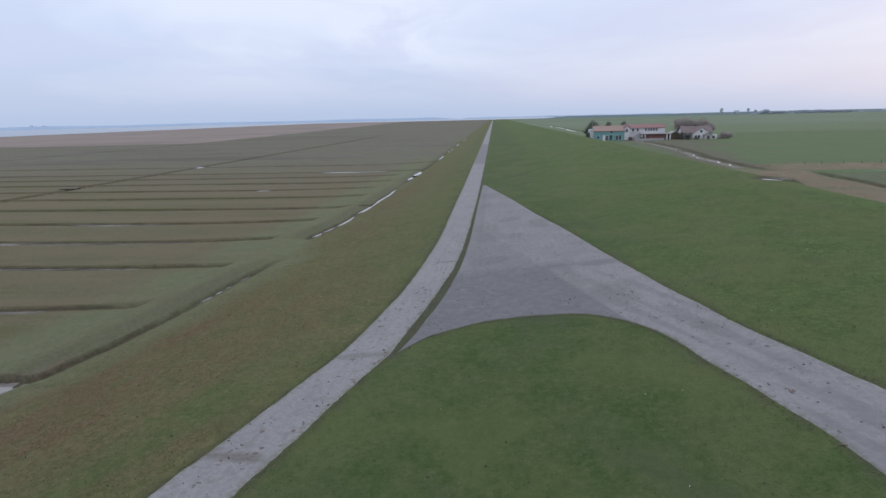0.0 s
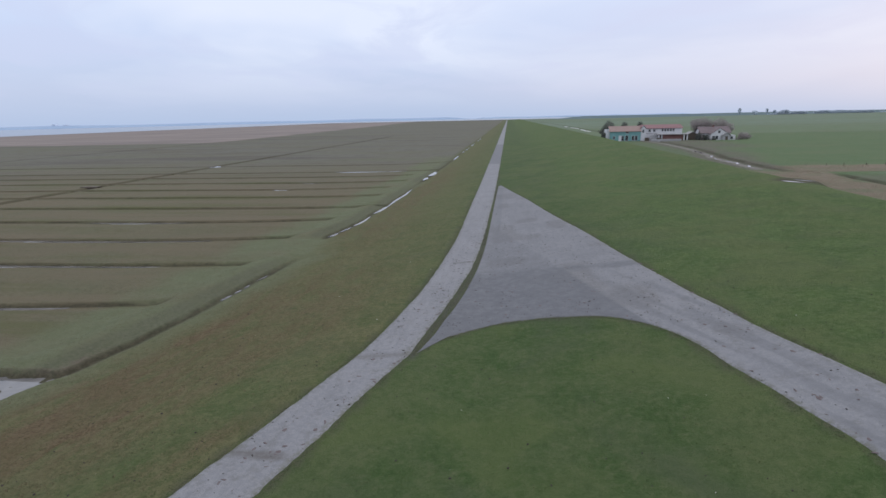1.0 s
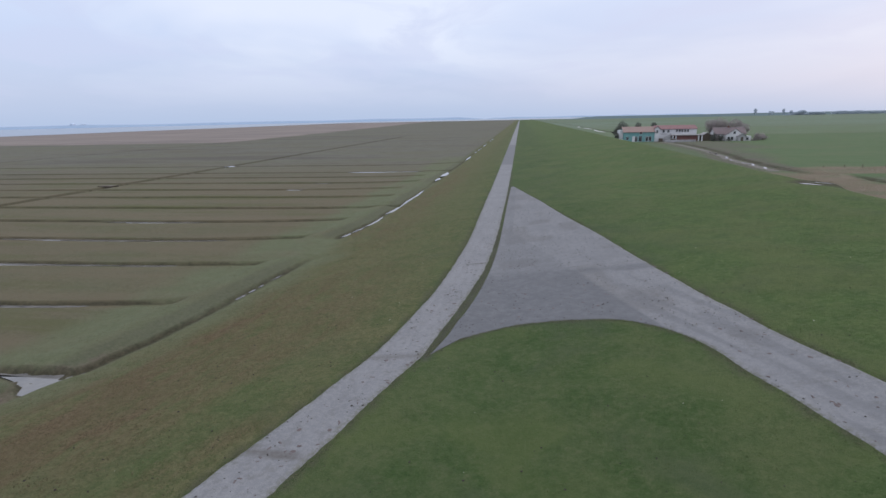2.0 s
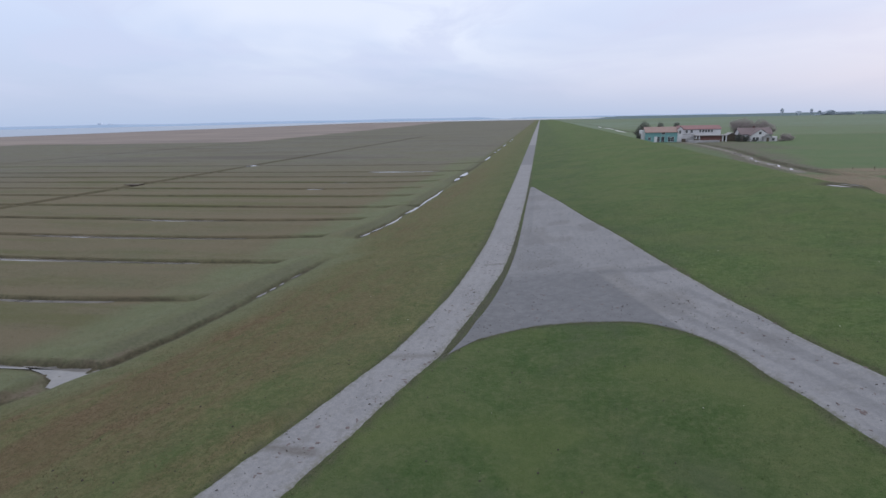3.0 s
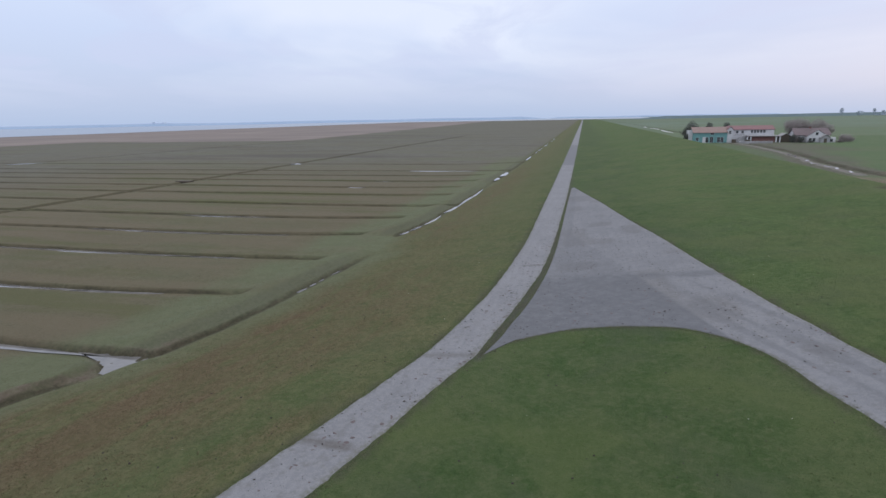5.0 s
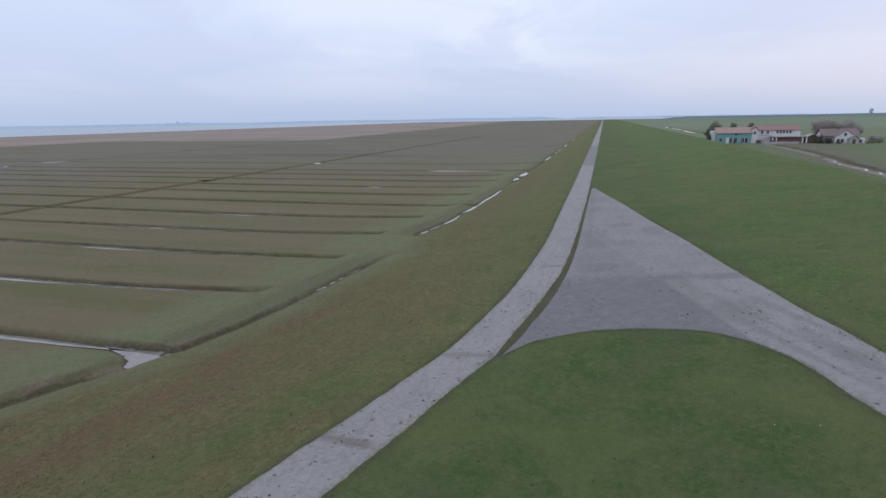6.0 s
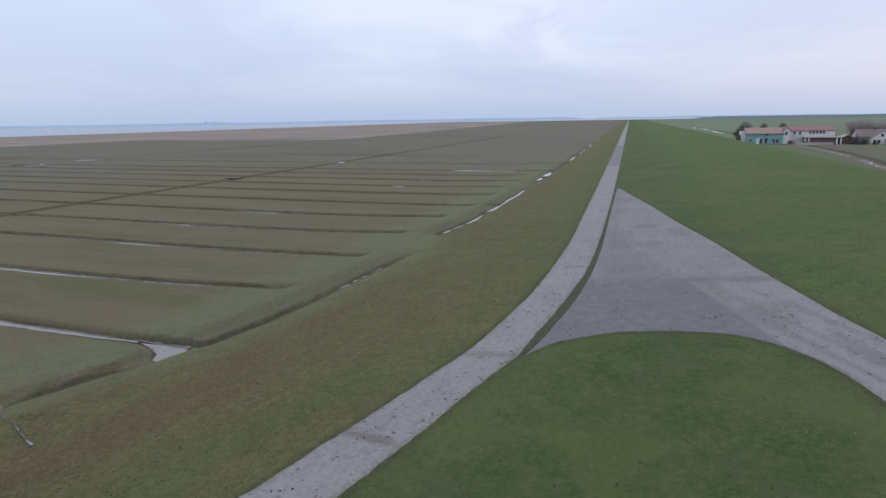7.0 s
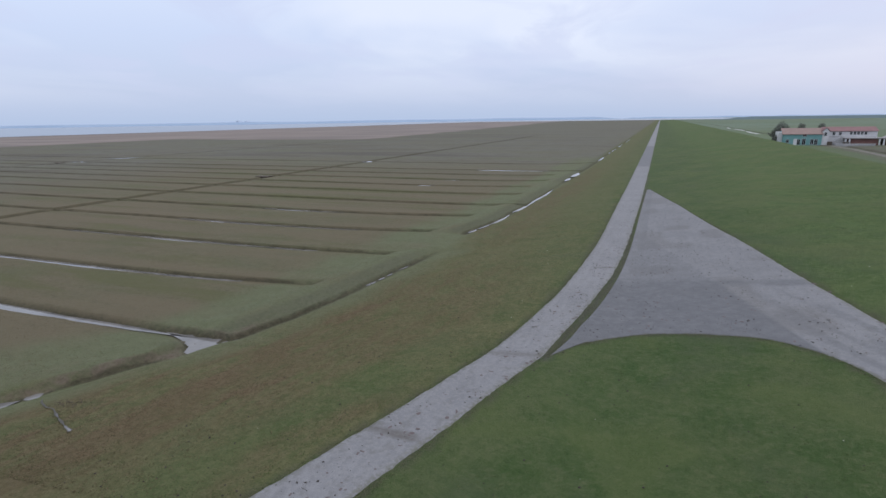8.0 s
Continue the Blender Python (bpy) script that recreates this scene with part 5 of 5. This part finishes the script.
porch = part("porch", gable_walls(1.0, 4.4, -1.6, 0, -0.8, 1.9, 3.3, "y"), M_GREY, cot, "grey timber porch")
part("roof", gable_roof(1.0, 4.4, -1.6, 0, 1.85, 3.35, "y", 0.3), M_ROOF_GREY, porch)
part("side_wing", box(4.4, 7.6, 1.2, 6.0, -0.8, 2.1, 0.03), M_WHITE, cot, "low white flat-roofed wing")
chimney = part("chimney", box(-0.9, -0.3, 6.6, 7.2, 5.2, 6.7, 0.03), M_MAROON, cot, "brick chimney")
part("cap", box(-0.98, -0.22, 6.52, 7.28, 6.7, 6.8, 0.02), M_GREY, chimney)
for wx_, wz, y_, w_, h_ in ((-2.4, 0.5, 0, 1.0, 1.3), (-1.0, 0.5, 0, 1.0, 1.3), (-0.1, 3.1, 0, 0.9, 1.1), (-5.6, 0.6, 3.0, 1.0, 1.2), (6.0, 0.3, 1.2, 1.0, 1.1)):
    window(cot, wx_, wz, y_, w_, h_, M_GREY)
door(cot, 2.7, -0.3, -1.6, 1.1, 2.0, M_WOOD, "dark door under a small gable")

# pale wall along the yard, and clutter between the stair and the hall
wall_y = thing("yard_wall", (73.0, FARM_Y - 5.0, 0), "low pale concrete wall along the farm yard", "wall")
part("wall", box(-7.0, 6.0, -0.15, 0.15, -0.4, 0.75, 0.03), M_GREY, wall_y)
part("coping", box(-7.1, 6.1, -0.22, 0.22, 0.75, 0.85, 0.02), M_WHITE, wall_y)
for cx_, cw_, ch_, cm_, cl_ in ((64.6, 1.6, 1.5, M_WOOD, "dark timber crate stack beside the outside stair"), (66.6, 1.2, 1.1, M_GREY, "grey feed bin in the farm yard"), (70.2, 2.0, 1.3, M_WOOD, "dark covered pile in the farm yard")):
    pile = thing("crate_stack", (cx_, FARM_Y - 1.2, 0), cl_, "crate", "yard clutter")
    part("body", box(-cw_ / 2, cw_ / 2, -0.6, 0.6, -0.3, ch_, 0.08), cm_, pile)
    part("lid", box(-cw_ / 2 - 0.06, cw_ / 2 + 0.06, -0.66, 0.66, ch_, ch_ + 0.08, 0.02), M_ROOF_GREY, pile)

for k, (tx_, ty_, h_, sp) in enumerate([(50.2, 285, 10.4, 3.5), (47.6, 283, 7.4, 2.2), (58.9, 290, 9.6, 1.9), (66.9, 292, 9.6, 1.9), (92.0, 284, 10.6, 3.6), (95.6, 286, 11.2, 4.0), (99.4, 288, 10.0, 3.4), (103.2, 285, 10.6, 4.0), (106.0, 281, 8.4, 3.0)]):
    bare_tree((tx_, ty_, -0.1), h_, sp, 30 + k, "dense dark tree beside the teal building" if k < 2 else "leafless grey-brown tree behind the farm buildings", leaf=M_BUSH if k < 4 else M_TWIG)
for k, (bx_, by_, w_, d_, h_) in enumerate([(107.0, 268, 4.5, 3, 3.4), (111.0, 271, 4.5, 3, 3.0), (104.0, 264.5, 2.5, 2, 1.4), (89.5, 267, 3.0, 2.5, 2.6)]):
    bush((bx_, by_, -0.1), w_, d_, h_, 60 + k, M_TWIG, "leafless brown shrub beside the white cottage")
for k, (bx_, by_, w_, d_, h_) in enumerate([(45.6, 272, 2.6, 3, 4.0), (87.8, 266.8, 3.2, 2.5, 3.9), (90.6, 265.6, 2.8, 2.0, 2.7), (93.6, 263.8, 4.0, 1.2, 1.2)]):
    bush((bx_, by_, -0.1), w_, d_, h_, 70 + k, M_BUSH, "dark evergreen shrub against the farm walls")


# ---------------------------------------------------------------- small works on marsh and meadow
def plank_bridge(at, turn, label):
    root = thing("plank_bridge", at, label, "bridge", "marsh bridges")
    root.matrix_basis = pose(*at, 0, 0, turn)
    for s in (-1, 1):
        part("beam", box(-1.9, 1.9, s * 0.75 - 0.1, s * 0.75 + 0.1, -0.45, -0.02), M_WOOD, root)
    for k in range(9):
        part("plank", box(-1.8 + k * 0.4, -1.8 + k * 0.4 + 0.36, -0.95, 0.95, 0.0, 0.07), M_WOOD, root)
    return root


plank_bridge((-87.2, 103.0, 0.12), 0, "dark timber plank bridge over a marsh drain")
plank_bridge((-192.2, 124.5, 0.12), 0, "dark timber plank bridge over a marsh drain")

fence = thing("fence", (68, 133.5, 0), "row of dark timber fence posts along the reed edge", "fence")
for k in range(12):
    fx = k * 4.2 + rng.uniform(-0.5, 0.5)
    part("post", box(fx - 0.045, fx + 0.045, -0.045 + 0.12 * k, 0.045 + 0.12 * k, -0.4, 0.6 + rng.uniform(-0.15, 0.1), 0.012), M_WOOD, fence)

# ---------------------------------------------------------------- distance
def far_wood(x0, x1, y0, h, n, seed, label, gaps=0.35):
    r = np.random.RandomState(seed)
    u = r.uniform(0, 1, n)
    x_ = x0 + (x1 - x0) * u
    prof = np.clip(vnoise(x_, 0 * x_ + seed * 5, 60.0) * 0.9 + vnoise(x_, 0 * x_ + seed, 17.0) * 0.9 - gaps, 0.05, 1.1)
    z_ = h * prof * r.uniform(0, 1, n) ** 0.7
    if x1 - x0 < 20:                         # a single tree: a thin stem below a rounded crown
        z_ = h * (0.15 + 0.85 * r.uniform(0, 1, n) ** 0.8)
        q = z_ / h
        x_ = (x0 + x1) / 2 + (x_ - (x0 + x1) / 2) * np.where(q < 0.35, 0.25, np.sqrt(np.clip(1 - ((q - 0.62) / 0.40) ** 2, 0.02, 1)))
    pts = np.stack([x_, y0 + r.uniform(-12, 12, n) * np.clip((x1 - x0) / 30, 0.2, 1), z_], -1)
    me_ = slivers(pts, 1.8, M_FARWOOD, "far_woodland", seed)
    tagged(new("far_woodland", me_), label, "woodland", kind="stuff")


for fx0, fx1, fh in ((723, 732, 22), (766, 782, 13), (806, 813, 19), (828, 836, 14)):
    far_wood(fx0, fx1, 1850, fh, 190, int(fx0), "hazy far single tree on the inland horizon", 0.0)
far_wood(815, 870, 1850, 14, 3200, 3, "hazy grey-blue clump of trees on the far inland horizon", 0.1)
far_wood(868, 930, 1860, 8, 2200, 8, "hazy low wood on the far inland horizon", 0.15)
far_wood(960, 1130, 1870, 9, 4600, 4, "hazy low wood on the far inland horizon", 0.2)
far_wood(1140, 2100, 1850, 7, 8000, 5, "hazy low wood on the far inland horizon", 0.3)

# far inland dike and far sea shore, low swells on the horizon
def swell(name, x0, x1, y0, y1, top, mat, label, n=80, deep=60.0):
    t_ = np.linspace(0, 1, n)
    cx, cy = x0 + (x1 - x0) * t_, y0 + (y1 - y0) * t_
    dx, dy = x1 - x0, y1 - y0
    L = math.hypot(dx, dy)
    nx_, ny_ = -dy / L, dx / L
    hgt = top * (0.75 + 0.5 * vnoise(cx, cy, L / 14)) * np.clip(np.minimum(t_, 1 - t_) / 0.05, 0.05, 1)
    rows_ = [np.stack([cx + nx_ * o, cy + ny_ * o, np.where(abs(o) == deep, -0.5, hgt * k)], -1) for o, k in ((-deep, 0), (-deep * 0.3, 0.95), (0, 1.0), (deep * 0.3, 0.95), (deep, 0))]
    v = np.concatenate(rows_)
    i_ = np.arange(5 * n).reshape(5, n)
    f = np.stack([i_[:-1, :-1], i_[:-1, 1:], i_[1:, 1:], i_[1:, :-1]], -1).reshape(-1, 4)
    return tagged(new(name, mesh_of(name, v, f, mat, True)), label, "horizon", kind="structure")


swell("backdrop_1", 150, 2400, 2000, 1900, 7.8, M_FARDIKE, "far dark green dike closing the inland horizon")
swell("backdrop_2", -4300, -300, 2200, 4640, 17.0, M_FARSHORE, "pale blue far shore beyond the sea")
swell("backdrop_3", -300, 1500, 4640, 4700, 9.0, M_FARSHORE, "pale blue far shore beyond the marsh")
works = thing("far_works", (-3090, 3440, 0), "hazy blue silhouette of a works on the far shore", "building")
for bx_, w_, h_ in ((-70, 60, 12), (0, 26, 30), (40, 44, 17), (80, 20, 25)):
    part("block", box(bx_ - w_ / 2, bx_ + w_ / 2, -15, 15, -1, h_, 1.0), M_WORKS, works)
